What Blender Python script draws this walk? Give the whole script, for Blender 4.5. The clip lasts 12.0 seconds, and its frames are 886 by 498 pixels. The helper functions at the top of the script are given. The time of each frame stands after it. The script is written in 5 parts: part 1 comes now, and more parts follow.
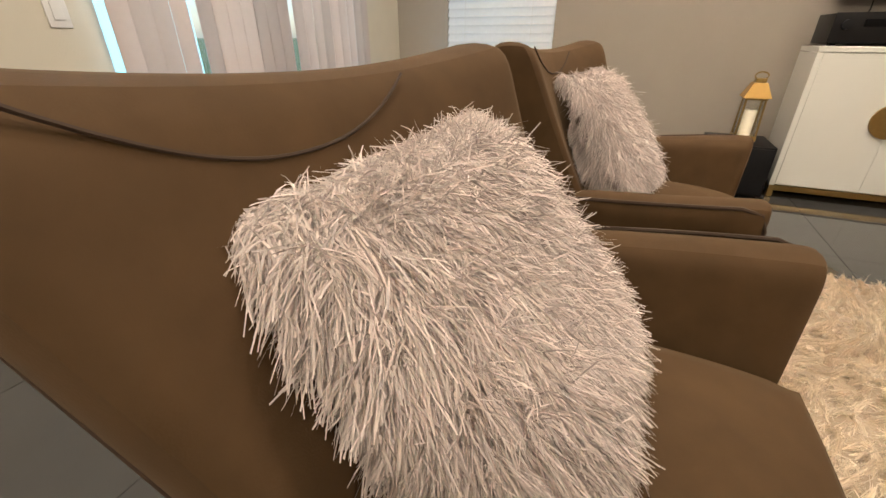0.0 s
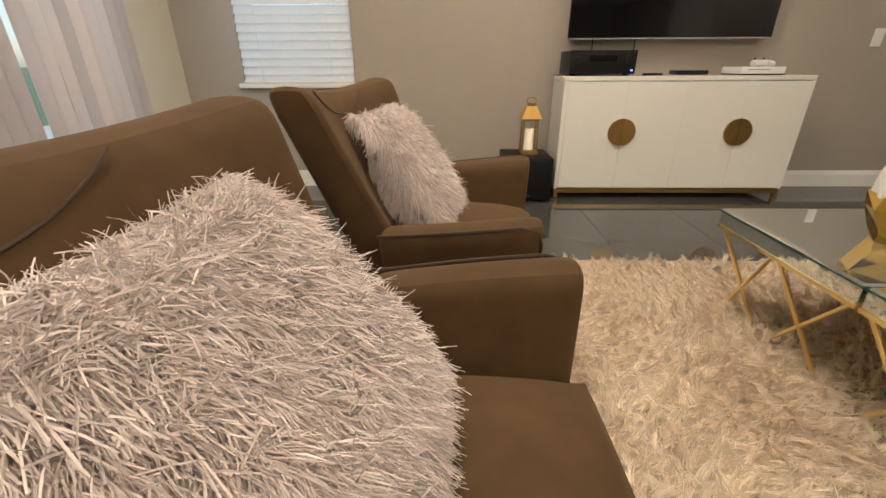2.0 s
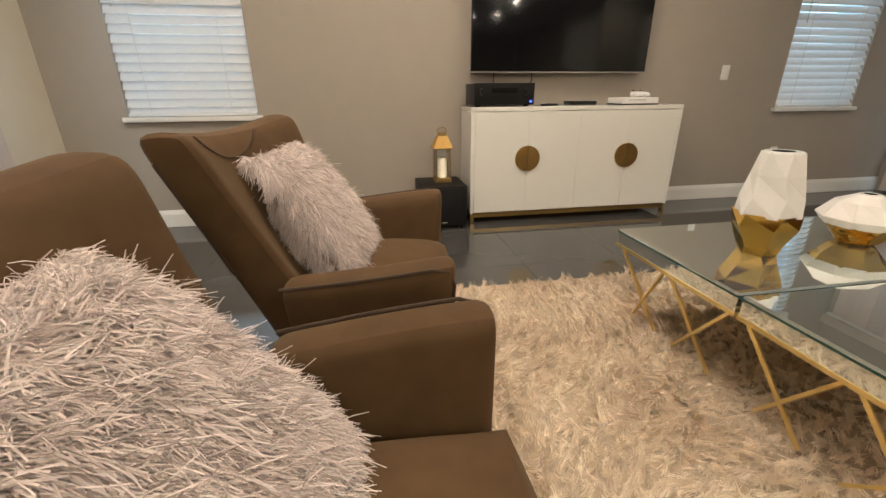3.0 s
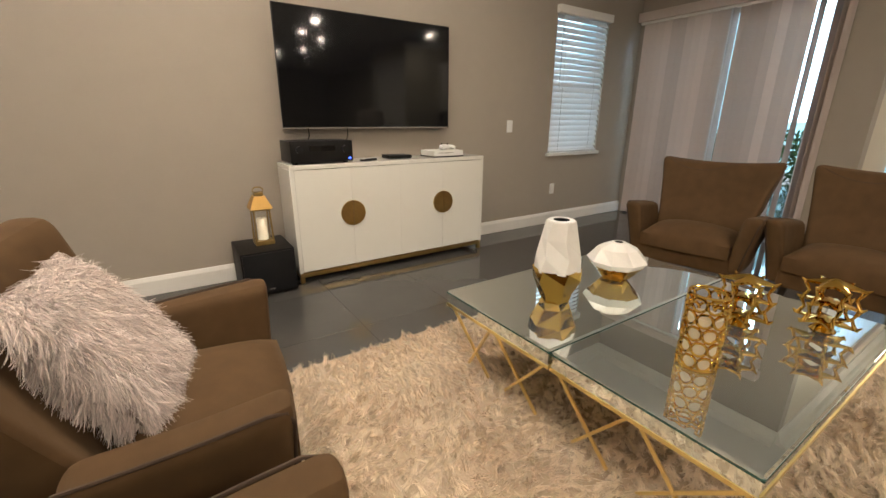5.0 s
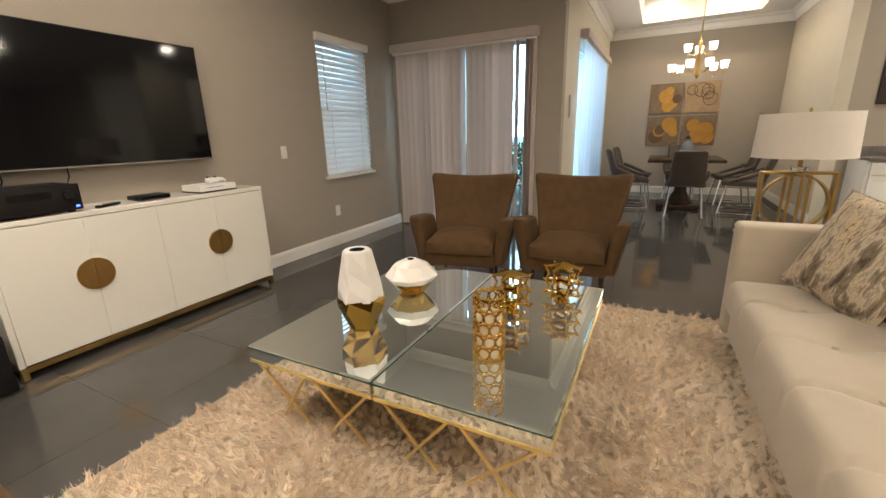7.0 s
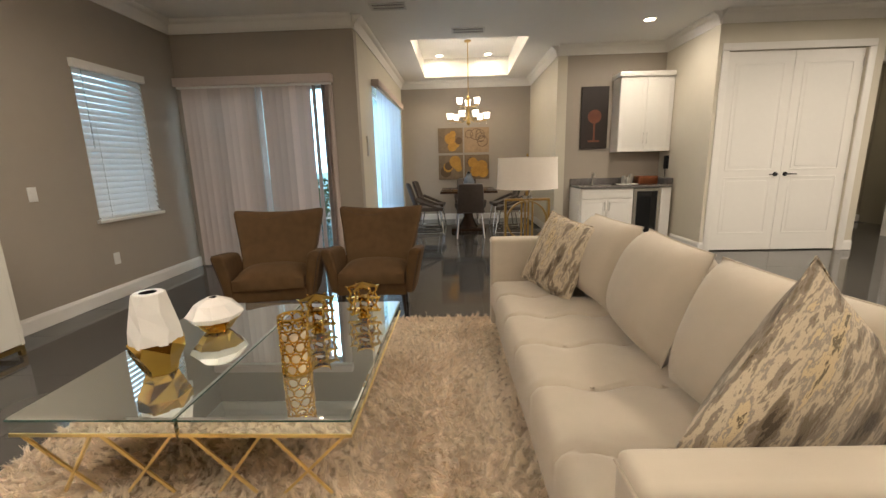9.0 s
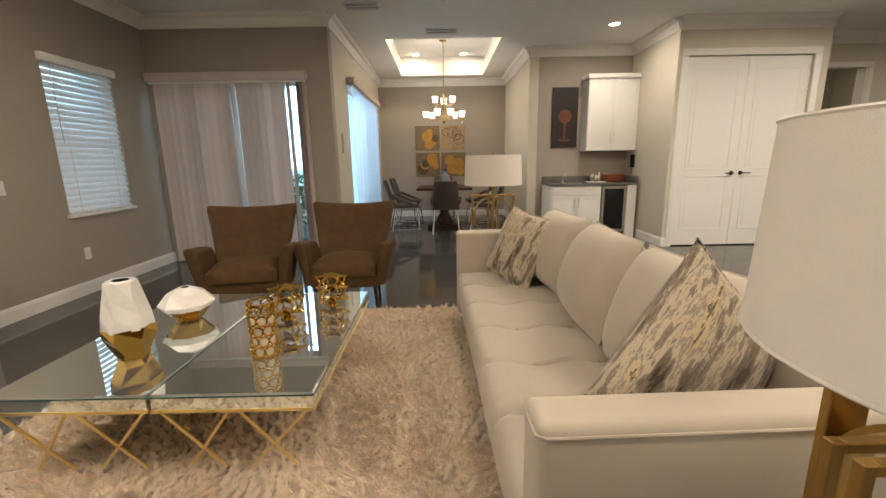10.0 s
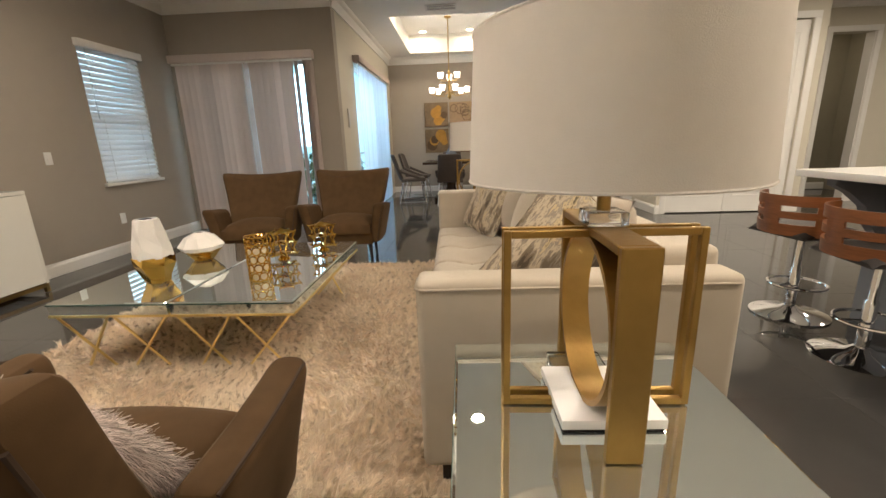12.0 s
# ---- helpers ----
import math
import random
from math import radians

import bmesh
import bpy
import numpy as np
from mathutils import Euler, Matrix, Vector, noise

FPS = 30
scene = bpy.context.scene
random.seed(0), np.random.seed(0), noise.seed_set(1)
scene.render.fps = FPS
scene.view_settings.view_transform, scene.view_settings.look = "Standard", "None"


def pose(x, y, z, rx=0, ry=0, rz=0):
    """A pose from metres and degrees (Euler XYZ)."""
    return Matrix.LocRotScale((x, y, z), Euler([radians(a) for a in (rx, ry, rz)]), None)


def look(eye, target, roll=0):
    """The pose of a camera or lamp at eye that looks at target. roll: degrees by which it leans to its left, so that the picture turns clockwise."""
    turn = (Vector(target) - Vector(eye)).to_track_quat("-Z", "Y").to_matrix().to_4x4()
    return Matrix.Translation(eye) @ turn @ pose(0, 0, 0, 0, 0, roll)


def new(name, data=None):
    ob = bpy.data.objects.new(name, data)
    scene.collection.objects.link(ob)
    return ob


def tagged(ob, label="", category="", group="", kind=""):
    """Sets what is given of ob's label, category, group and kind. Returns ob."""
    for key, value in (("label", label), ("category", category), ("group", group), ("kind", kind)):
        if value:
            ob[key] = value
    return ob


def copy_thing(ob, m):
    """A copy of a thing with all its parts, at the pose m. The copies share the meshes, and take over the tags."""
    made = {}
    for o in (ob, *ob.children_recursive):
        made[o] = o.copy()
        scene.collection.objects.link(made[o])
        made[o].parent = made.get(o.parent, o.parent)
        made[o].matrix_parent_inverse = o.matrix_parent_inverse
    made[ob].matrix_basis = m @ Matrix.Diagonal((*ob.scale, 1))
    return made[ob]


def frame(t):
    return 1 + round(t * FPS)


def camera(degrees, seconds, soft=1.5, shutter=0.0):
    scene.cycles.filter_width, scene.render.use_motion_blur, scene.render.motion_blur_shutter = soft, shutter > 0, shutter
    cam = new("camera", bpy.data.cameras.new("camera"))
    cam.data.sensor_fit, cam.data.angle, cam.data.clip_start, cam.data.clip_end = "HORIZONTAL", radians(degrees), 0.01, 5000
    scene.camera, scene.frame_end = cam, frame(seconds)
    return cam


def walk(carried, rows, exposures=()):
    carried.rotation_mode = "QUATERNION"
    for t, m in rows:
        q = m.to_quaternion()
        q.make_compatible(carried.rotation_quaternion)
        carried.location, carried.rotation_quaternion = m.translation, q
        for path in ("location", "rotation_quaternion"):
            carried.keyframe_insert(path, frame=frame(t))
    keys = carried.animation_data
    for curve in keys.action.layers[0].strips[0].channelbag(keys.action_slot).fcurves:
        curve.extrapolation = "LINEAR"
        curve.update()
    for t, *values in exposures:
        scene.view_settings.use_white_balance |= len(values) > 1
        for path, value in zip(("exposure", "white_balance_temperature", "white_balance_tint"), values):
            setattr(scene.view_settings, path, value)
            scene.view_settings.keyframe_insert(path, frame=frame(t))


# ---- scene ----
cam = camera(94.0, 12.0)
PATH = [
    (0, (1.232, 0.886, 0.89), (0.497, 2.508, -0.021), -0.0),
    (0.5, (1.241, 0.909, 0.895), (0.69, 2.599, -0.02), 0.3),
    (1, (1.255, 0.927, 0.902), (0.866, 2.672, 0.004), 0.3),
    (1.5, (1.276, 0.945, 0.913), (1.074, 2.739, 0.051), 0.0),
    (2, (1.303, 0.958, 0.926), (1.259, 2.784, 0.11), -0.3),
    (2.5, (1.322, 0.976, 0.94), (1.456, 2.82, 0.177), -0.4),
    (3, (1.342, 1.006, 0.957), (1.656, 2.847, 0.243), -0.4),
    (3.2, (1.366, 0.989, 0.97), (1.735, 2.826, 0.271), -0.3),
    (4.8, (1.383, 1.076, 1.138), (2.361, 2.711, 0.53), -0.1),
    (5, (1.372, 1.078, 1.153), (2.428, 2.667, 0.553), 0.3),
    (5.5, (1.374, 1.078, 1.173), (2.608, 2.538, 0.587), 0.2),
    (6, (1.378, 1.075, 1.187), (2.784, 2.377, 0.615), -0.3),
    (6.5, (1.393, 1.079, 1.188), (2.953, 2.2, 0.631), -0.8),
    (7, (1.363, 1.093, 1.222), (3.075, 1.975, 0.685), -1.5),
    (7.5, (1.334, 1.101, 1.227), (3.154, 1.761, 0.727), -1.8),
    (7.7, (1.31, 1.085, 1.232), (3.171, 1.631, 0.746), -1.9),
    (9.3, (1.059, 0.865, 1.26), (3.018, 0.898, 0.857), -1.2),
    (9.5, (1.032, 0.847, 1.264), (2.99, 0.858, 0.857), -1.1),
    (10, (0.96, 0.793, 1.243), (2.916, 0.785, 0.826), -1.0),
    (10.5, (0.837, 0.719, 1.21), (2.79, 0.72, 0.78), -1.1),
    (11, (0.732, 0.643, 1.184), (2.68, 0.667, 0.733), -1.3),
    (11.5, (0.67, 0.575, 1.137), (2.613, 0.631, 0.664), -1.5),
    (12, (0.563, 0.463, 1.11), (2.498, 0.569, 0.613), -1.9),
]
walk(cam, [(t, look(eye, target, roll)) for t, eye, target, roll in PATH],
     exposures=[(0, 0.16), (2, 0.02), (4.8, 0.08), (6, 0.20), (7.5, 0.12), (9.5, -0.04), (12, 0.08)])

# ---- world, sun, exposure ----
world = bpy.data.worlds.new("world")
scene.world = world
world.use_nodes = True
wn = world.node_tree
sky = wn.nodes.new("ShaderNodeTexSky")
sky.sky_type = "NISHITA"
sky.sun_disc = False
sky.sun_elevation = radians(48)
sky.sun_rotation = radians(180)
wn.nodes["Background"].inputs["Strength"].default_value = 0.15
wn.links.new(sky.outputs["Color"], wn.nodes["Background"].inputs["Color"])
sun = new("sun", bpy.data.lights.new("sun", "SUN"))
sun.data.energy, sun.data.angle, sun.data.color = 3.0, radians(0.53), (1, 0.95, 0.86)
sun.matrix_world = look((0, -10, 11), (0, 0, 0))

LAMP_WARM = (1.0, 0.86, 0.70)


def sky_lamp(m, w, h, power, colour=(0.55, 0.82, 1.0)):
    """Daylight of the open sky just outside a window."""
    l = new("window_daylight", bpy.data.lights.new("window_daylight", "AREA"))
    l.data.shape, l.data.size, l.data.size_y, l.data.energy, l.data.color = "RECTANGLE", w, h, power, colour
    l.matrix_world = m


sky_lamp(look((7.45, 3.37, 3.05), (6.2, 3.37, 1.0)), 1.9, 1.0, 130)
sky_lamp(look((8.57, 3.1, 2.0), (8.57, 2.0, 1.5)), 2.7, 1.9, 120, (0.45, 0.75, 1.0))
sky_lamp(look((-1.9, 2.9, 3.05), (-0.6, 2.9, 1.0)), 1.9, 1.0, 300, (0.45, 0.76, 1.0))
sky_lamp(look((0.135, 4.75, 1.5), (0.135, 0, 1.4)), 0.9, 1.5, 15, (0.50, 0.78, 1.0))
sky_lamp(look((5.32, 4.75, 1.5), (5.32, 0, 1.4)), 0.9, 1.5, 15, (0.50, 0.78, 1.0))


# ---- helpers ----
def bm_new():
    return bmesh.new()


def add_box(bm, x0, x1, y0, y1, z0, z1, bevel=0.0, seg=2):
    r = bmesh.ops.create_cube(bm, size=1.0)
    vs = r["verts"]
    for v in vs:
        v.co = Vector((x0 + (v.co.x + 0.5) * (x1 - x0), y0 + (v.co.y + 0.5) * (y1 - y0), z0 + (v.co.z + 0.5) * (z1 - z0)))
    if bevel > 0:
        es = list({e for v in vs for e in v.link_edges})
        bmesh.ops.bevel(bm, geom=es, offset=bevel, segments=seg, profile=0.6, affect="EDGES")
    return bm


def box(x0, x1, y0, y1, z0, z1, bevel=0.0, seg=2):
    return add_box(bm_new(), x0, x1, y0, y1, z0, z1, bevel, seg)


def add_tube(bm, pts, r, n=8, closed=False, cap=True):
    pts = [Vector(p) for p in pts]
    rings = []
    m = len(pts)
    up = Vector((0, 0, 1))
    for i, p in enumerate(pts):
        a = pts[(i - 1) % m] if closed or i > 0 else p
        b = pts[(i + 1) % m] if closed or i < m - 1 else p
        d = (b - a).normalized()
        s = d.cross(up)
        if s.length < 0.05:
            s = d.cross(Vector((1, 0, 0)))
        s.normalize()
        u = s.cross(d).normalized()
        rr = r[i] if isinstance(r, (list, tuple)) else r
        rings.append([bm.verts.new(p + rr * (math.cos(k * 2 * math.pi / n) * s + math.sin(k * 2 * math.pi / n) * u)) for k in range(n)])
    for i in range(m if closed else m - 1):
        A, B = rings[i], rings[(i + 1) % m]
        for k in range(n):
            bm.faces.new((A[k], A[(k + 1) % n], B[(k + 1) % n], B[k]))
    if cap and not closed:
        bm.faces.new(rings[0])
        bm.faces.new(rings[-1])
    return bm


def tube(pts, r, n=8, closed=False):
    return add_tube(bm_new(), pts, r, n, closed)


def add_lathe(bm, profile, n=32, cx=0.0, cy=0.0, smooth=True):
    rings = []
    for rad, z in profile:
        if rad < 1e-5:
            rings.append([bm.verts.new((cx, cy, z))])
        else:
            rings.append([bm.verts.new((cx + rad * math.cos(2 * math.pi * k / n), cy + rad * math.sin(2 * math.pi * k / n), z)) for k in range(n)])
    for A, B in zip(rings, rings[1:]):
        for k in range(n):
            a = A[k % len(A)], A[(k + 1) % len(A)]
            b = B[k % len(B)], B[(k + 1) % len(B)]
            if len(A) == 1 and len(B) > 1:
                bm.faces.new((a[0], b[1], b[0]))
            elif len(B) == 1 and len(A) > 1:
                bm.faces.new((a[0], a[1], b[0]))
            elif len(A) > 1:
                bm.faces.new((a[0], a[1], b[1], b[0]))
    return bm


def lathe(profile, n=32, cx=0.0, cy=0.0):
    return add_lathe(bm_new(), profile, n, cx, cy)


def add_bar(bm, a, b, w, h=None):
    """A square bar from a to b."""
    a, b = Vector(a), Vector(b)
    h = h or w
    d = (b - a).normalized()
    s = d.cross(Vector((0, 0, 1)))
    if s.length < 0.05:
        s = d.cross(Vector((1, 0, 0)))
    s.normalize()
    u = s.cross(d)
    q = []
    for p in (a, b):
        q.append([bm.verts.new(p + i * s * w / 2 + j * u * h / 2) for i, j in ((-1, -1), (1, -1), (1, 1), (-1, 1))])
    for k in range(4):
        bm.faces.new((q[0][k], q[0][(k + 1) % 4], q[1][(k + 1) % 4], q[1][k]))
    bm.faces.new(q[0])
    bm.faces.new(q[1])
    return bm


def finish(bm, smooth):
    bmesh.ops.recalc_face_normals(bm, faces=bm.faces)
    for f in bm.faces:
        f.smooth = smooth


def mesh_of(name, bm, mat, smooth=True, auto=True):
    finish(bm, smooth)
    me = bpy.data.meshes.new(name)
    bm.to_mesh(me)
    bm.free()
    me.materials.append(mat)
    if smooth and auto:
        me.set_sharp_from_angle(angle=radians(40))
    return me


def part(name, bm, material, parent, label="", smooth=True, at=None):
    ob = new(name, mesh_of(name, bm, material, smooth))
    ob.parent = parent
    if at is not None:
        ob.matrix_basis = at
    return tagged(ob, label)


def piece(name, me, parent, m):
    """One more object on a shared mesh, under parent."""
    ob = new(name, me)
    ob.parent = parent
    ob.matrix_basis = m
    return ob


def thing(name, label, category, at=None, group=""):
    ob = new(name)
    ob.empty_display_size = 0.1
    if at is not None:
        ob.matrix_basis = at
    return tagged(ob, label, category, group)


def solo(name, bm, material, label, category, at=None, group="", smooth=True):
    ob = new(name, mesh_of(name, bm, material, smooth))
    if at is not None:
        ob.matrix_basis = at
    return tagged(ob, label, category, group)


def setting(name, bm, material, label="", category="", smooth=False):
    ob = new(name, mesh_of(name, bm, material, smooth))
    return tagged(ob, label or name.replace("_", " "), category or name.split("_")[0], "", "structure")


def join_np(name, verts, faces, mat):
    me = bpy.data.meshes.new(name)
    me.from_pydata(verts, [], faces)
    me.materials.append(mat)
    me.update()
    return me


# ---- materials ----
def mat(name, colour, rough=0.5, metal=0.0, vary=0.0, scale=20.0, bump=0.0, bscale=200.0, spec=0.5, sheen=0.0, coat=0.0,
        trans=0.0, ior=1.45, emit=None, estr=0.0, island=0.0, objvar=0.0, rvary=0.0, stretch=None, alt=None):
    m = bpy.data.materials.new(name)
    m.use_nodes = True
    nt = m.node_tree
    b = nt.nodes["Principled BSDF"]
    b.inputs["Base Color"].default_value = (*colour, 1)
    b.inputs["Roughness"].default_value = rough
    b.inputs["Metallic"].default_value = metal
    b.inputs["Specular IOR Level"].default_value = spec
    b.inputs["Sheen Weight"].default_value = sheen
    b.inputs["Sheen Roughness"].default_value = 0.4
    b.inputs["Coat Weight"].default_value = coat
    b.inputs["Transmission Weight"].default_value = trans
    b.inputs["IOR"].default_value = ior
    if emit:
        b.inputs["Emission Color"].default_value = (*emit, 1)
        b.inputs["Emission Strength"].default_value = estr
    tc = nt.nodes.new("ShaderNodeTexCoord")
    vec = tc.outputs["Object"]
    if stretch:
        mp = nt.nodes.new("ShaderNodeMapping")
        mp.inputs["Scale"].default_value = stretch
        nt.links.new(vec, mp.inputs["Vector"])
        vec = mp.outputs["Vector"]
    if vary > 0 or island > 0 or objvar > 0 or alt:
        n1 = nt.nodes.new("ShaderNodeTexNoise")
        n1.inputs["Scale"].default_value = scale
        n1.inputs["Detail"].default_value = 5
        nt.links.new(vec, n1.inputs["Vector"])
        n2 = nt.nodes.new("ShaderNodeTexNoise")
        n2.inputs["Scale"].default_value = scale * 0.13
        nt.links.new(vec, n2.inputs["Vector"])
        add = nt.nodes.new("ShaderNodeMath")
        add.operation = "ADD"
        nt.links.new(n1.outputs["Fac"], add.inputs[0])
        nt.links.new(n2.outputs["Fac"], add.inputs[1])
        rng = nt.nodes.new("ShaderNodeMapRange")
        rng.inputs["From Min"].default_value = 0.6
        rng.inputs["From Max"].default_value = 1.4
        rng.inputs["To Min"].default_value = 1 - vary
        rng.inputs["To Max"].default_value = 1 + vary
        nt.links.new(add.outputs[0], rng.inputs["Value"])
        val = rng.outputs["Result"]
        for amount, node, socket in ((island, "ShaderNodeNewGeometry", "Random Per Island"), (objvar, "ShaderNodeObjectInfo", "Random")):
            if amount:
                g = nt.nodes.new(node)
                r2 = nt.nodes.new("ShaderNodeMapRange")
                r2.inputs["To Min"].default_value = 1 - amount
                r2.inputs["To Max"].default_value = 1 + amount
                nt.links.new(g.outputs[socket], r2.inputs["Value"])
                mu = nt.nodes.new("ShaderNodeMath")
                mu.operation = "MULTIPLY"
                nt.links.new(val, mu.inputs[0])
                nt.links.new(r2.outputs["Result"], mu.inputs[1])
                val = mu.outputs[0]
        vm = nt.nodes.new("ShaderNodeVectorMath")
        vm.operation = "SCALE"
        vm.inputs[0].default_value = colour
        if alt:
            mx = nt.nodes.new("ShaderNodeMix")
            mx.data_type = "RGBA"
            mx.inputs[6].default_value = (*colour, 1)
            mx.inputs[7].default_value = (*alt, 1)
            rr = nt.nodes.new("ShaderNodeMapRange")
            rr.inputs["From Min"].default_value = 0.42
            rr.inputs["From Max"].default_value = 0.58
            nt.links.new(n2.outputs["Fac"], rr.inputs["Value"])
            nt.links.new(rr.outputs["Result"], mx.inputs[0])
            nt.links.new(mx.outputs[2], vm.inputs[0])
        nt.links.new(val, vm.inputs["Scale"])
        nt.links.new(vm.outputs["Vector"], b.inputs["Base Color"])
        if rvary:
            r3 = nt.nodes.new("ShaderNodeMapRange")
            r3.inputs["From Min"].default_value = 0.35
            r3.inputs["From Max"].default_value = 0.65
            r3.inputs["To Min"].default_value = max(0.02, rough - rvary)
            r3.inputs["To Max"].default_value = rough + rvary
            nt.links.new(n2.outputs["Fac"], r3.inputs["Value"])
            nt.links.new(r3.outputs["Result"], b.inputs["Roughness"])
    if bump > 0:
        n3 = nt.nodes.new("ShaderNodeTexNoise")
        n3.inputs["Scale"].default_value = bscale
        n3.inputs["Detail"].default_value = 4
        nt.links.new(vec, n3.inputs["Vector"])
        bp = nt.nodes.new("ShaderNodeBump")
        bp.inputs["Strength"].default_value = bump
        bp.inputs["Distance"].default_value = 0.01
        nt.links.new(n3.outputs["Fac"], bp.inputs["Height"])
        nt.links.new(bp.outputs["Normal"], b.inputs["Normal"])
    return m


def translucent(name, colour, share, rough=0.8, warm=(1, 1, 1), bscale=300.0, objvar=0.0):
    m = mat(name, colour, rough, vary=0.04, scale=30, bump=0.15, bscale=bscale, objvar=objvar)
    nt = m.node_tree
    b = nt.nodes["Principled BSDF"]
    t = nt.nodes.new("ShaderNodeBsdfTranslucent")
    t.inputs["Color"].default_value = (colour[0] * warm[0], colour[1] * warm[1], colour[2] * warm[2], 1)
    mx = nt.nodes.new("ShaderNodeMixShader")
    mx.inputs["Fac"].default_value = share
    nt.links.new(b.outputs["BSDF"], mx.inputs[1])
    nt.links.new(t.outputs["BSDF"], mx.inputs[2])
    nt.links.new(mx.outputs[0], nt.nodes["Material Output"].inputs["Surface"])
    return m


def camouflage(name):
    """Woven fabric with elongated patches of brown, cream, grey and ochre."""
    m = mat(name, (0.5, 0.4, 0.3), 0.75, bump=0.3, bscale=400, sheen=0.2)
    nt = m.node_tree
    tc = nt.nodes.new("ShaderNodeTexCoord")
    mp = nt.nodes.new("ShaderNodeMapping")
    mp.inputs["Scale"].default_value = (17, 17, 4.2)
    nt.links.new(tc.outputs["Object"], mp.inputs["Vector"])
    n = nt.nodes.new("ShaderNodeTexNoise")
    n.inputs["Scale"].default_value = 1.0
    n.inputs["Detail"].default_value = 7
    n.inputs["Roughness"].default_value = 0.66
    n.inputs["Distortion"].default_value = 0.12
    nt.links.new(mp.outputs["Vector"], n.inputs["Vector"])
    cr = nt.nodes.new("ShaderNodeValToRGB")
    cr.color_ramp.interpolation = "CONSTANT"
    stops = [(0.0, (0.07, 0.05, 0.03)), (0.38, (0.17, 0.13, 0.085)), (0.44, (0.25, 0.205, 0.155)), (0.49, (0.52, 0.43, 0.31)),
             (0.545, (0.31, 0.26, 0.21)), (0.58, (0.56, 0.44, 0.27)), (0.63, (0.15, 0.115, 0.07)), (0.68, (0.6, 0.53, 0.44))]
    while len(cr.color_ramp.elements) < len(stops):
        cr.color_ramp.elements.new(0.5)
    for e, (p, c) in zip(cr.color_ramp.elements, stops):
        e.position, e.color = p, (*c, 1)
    nt.links.new(n.outputs["Fac"], cr.inputs["Fac"])
    nt.links.new(cr.outputs["Color"], nt.nodes["Principled BSDF"].inputs["Base Color"])
    return m


M_WALL = mat("wall_paint_taupe", (0.36, 0.315, 0.265), 0.6, vary=0.03, scale=8, bump=0.12, bscale=260)
M_WALL_CREAM = mat("wall_paint_cream", (0.60, 0.555, 0.46), 0.6, vary=0.03, scale=8, bump=0.12, bscale=260)
M_WHITE = mat("white_trim_paint", (0.78, 0.76, 0.72), 0.35, vary=0.02, scale=15, bump=0.04, bscale=120)
M_CEIL = mat("ceiling_paint", (0.78, 0.77, 0.74), 0.85, vary=0.02, scale=6, bump=0.15, bscale=180)
M_TILE = mat("polished_grey_tile", (0.060, 0.057, 0.054), 0.06, vary=0.10, scale=5, objvar=0.06, island=0.04, rvary=0.02, spec=0.55)
M_GROUT = mat("dark_grout", (0.04, 0.038, 0.036), 0.6, vary=0.1, scale=30)
M_VELVET = mat("brown_velvet", (0.088, 0.050, 0.0225), 0.8, vary=0.22, scale=14, bump=0.06, bscale=500, sheen=0.06, spec=0.2)
M_VELVET.node_tree.nodes["Principled BSDF"].inputs["Sheen Tint"].default_value = (0.9, 0.68, 0.45, 1)
M_VELVET_DARK = mat("dark_brown_piping", (0.05, 0.028, 0.016), 0.75, vary=0.1, scale=60)
M_LEG = mat("dark_leg", (0.02, 0.014, 0.01), 0.35, vary=0.2, scale=30)
M_FLUFF = mat("silver_mauve_fringe", (0.70, 0.605, 0.56), 0.55, vary=0.1, scale=25, island=0.32, spec=0.35, sheen=0.3)
M_FLUFF_BASE = mat("fringe_backing", (0.30, 0.24, 0.21), 0.85, vary=0.15, scale=60)
M_RUG = mat("cream_shag_pile", (0.94, 0.82, 0.66), 0.85, vary=0.14, scale=26, island=0.10, sheen=0.2, spec=0.1, alt=(0.78, 0.65, 0.50))
M_RUG_BASE = mat("shag_backing", (0.48, 0.38, 0.27), 0.9, vary=0.2, scale=40, bump=0.6, bscale=120)
M_SOFA = mat("cream_sofa_fabric", (0.475, 0.413, 0.33), 0.8, vary=0.05, scale=12, bump=0.18, bscale=700, sheen=0.25, spec=0.25)
M_CUSHION = camouflage("camouflage_weave")
M_GOLD = mat("brushed_gold", (1.0, 0.80, 0.36), 0.28, 1.0, vary=0.06, scale=40, bump=0.03, bscale=200)
M_GOLD_MIRROR = mat("polished_gold", (0.80, 0.50, 0.115), 0.07, 1.0, vary=0.05, scale=30)
M_BRASS = mat("antique_brass", (0.50, 0.34, 0.13), 0.30, 1.0, vary=0.12, scale=60, bump=0.05, bscale=300)
M_LAMPGOLD = mat("satin_gold_leaf", (0.40, 0.25, 0.08), 0.42, 1.0, vary=0.1, scale=30, bump=0.08, bscale=90)
M_MIRROR = mat("tinted_mirror", (0.84, 0.90, 0.88), 0.012, 0.93)
M_GLASS_EDGE = mat("green_glass_edge", (0.03, 0.08, 0.065), 0.05, 0.0, vary=0.1, scale=40, spec=0.8)
M_GLASS = mat("window_glass", (1, 1, 1), 0.0, trans=1.0, ior=1.45)
M_CLEAR = mat("clear_crystal", (0.95, 0.97, 0.97), 0.02, trans=1.0, ior=1.5)
M_LACQ = mat("white_lacquer", (0.76, 0.74, 0.68), 0.22, vary=0.015, scale=12, bump=0.03, bscale=90, coat=0.3)
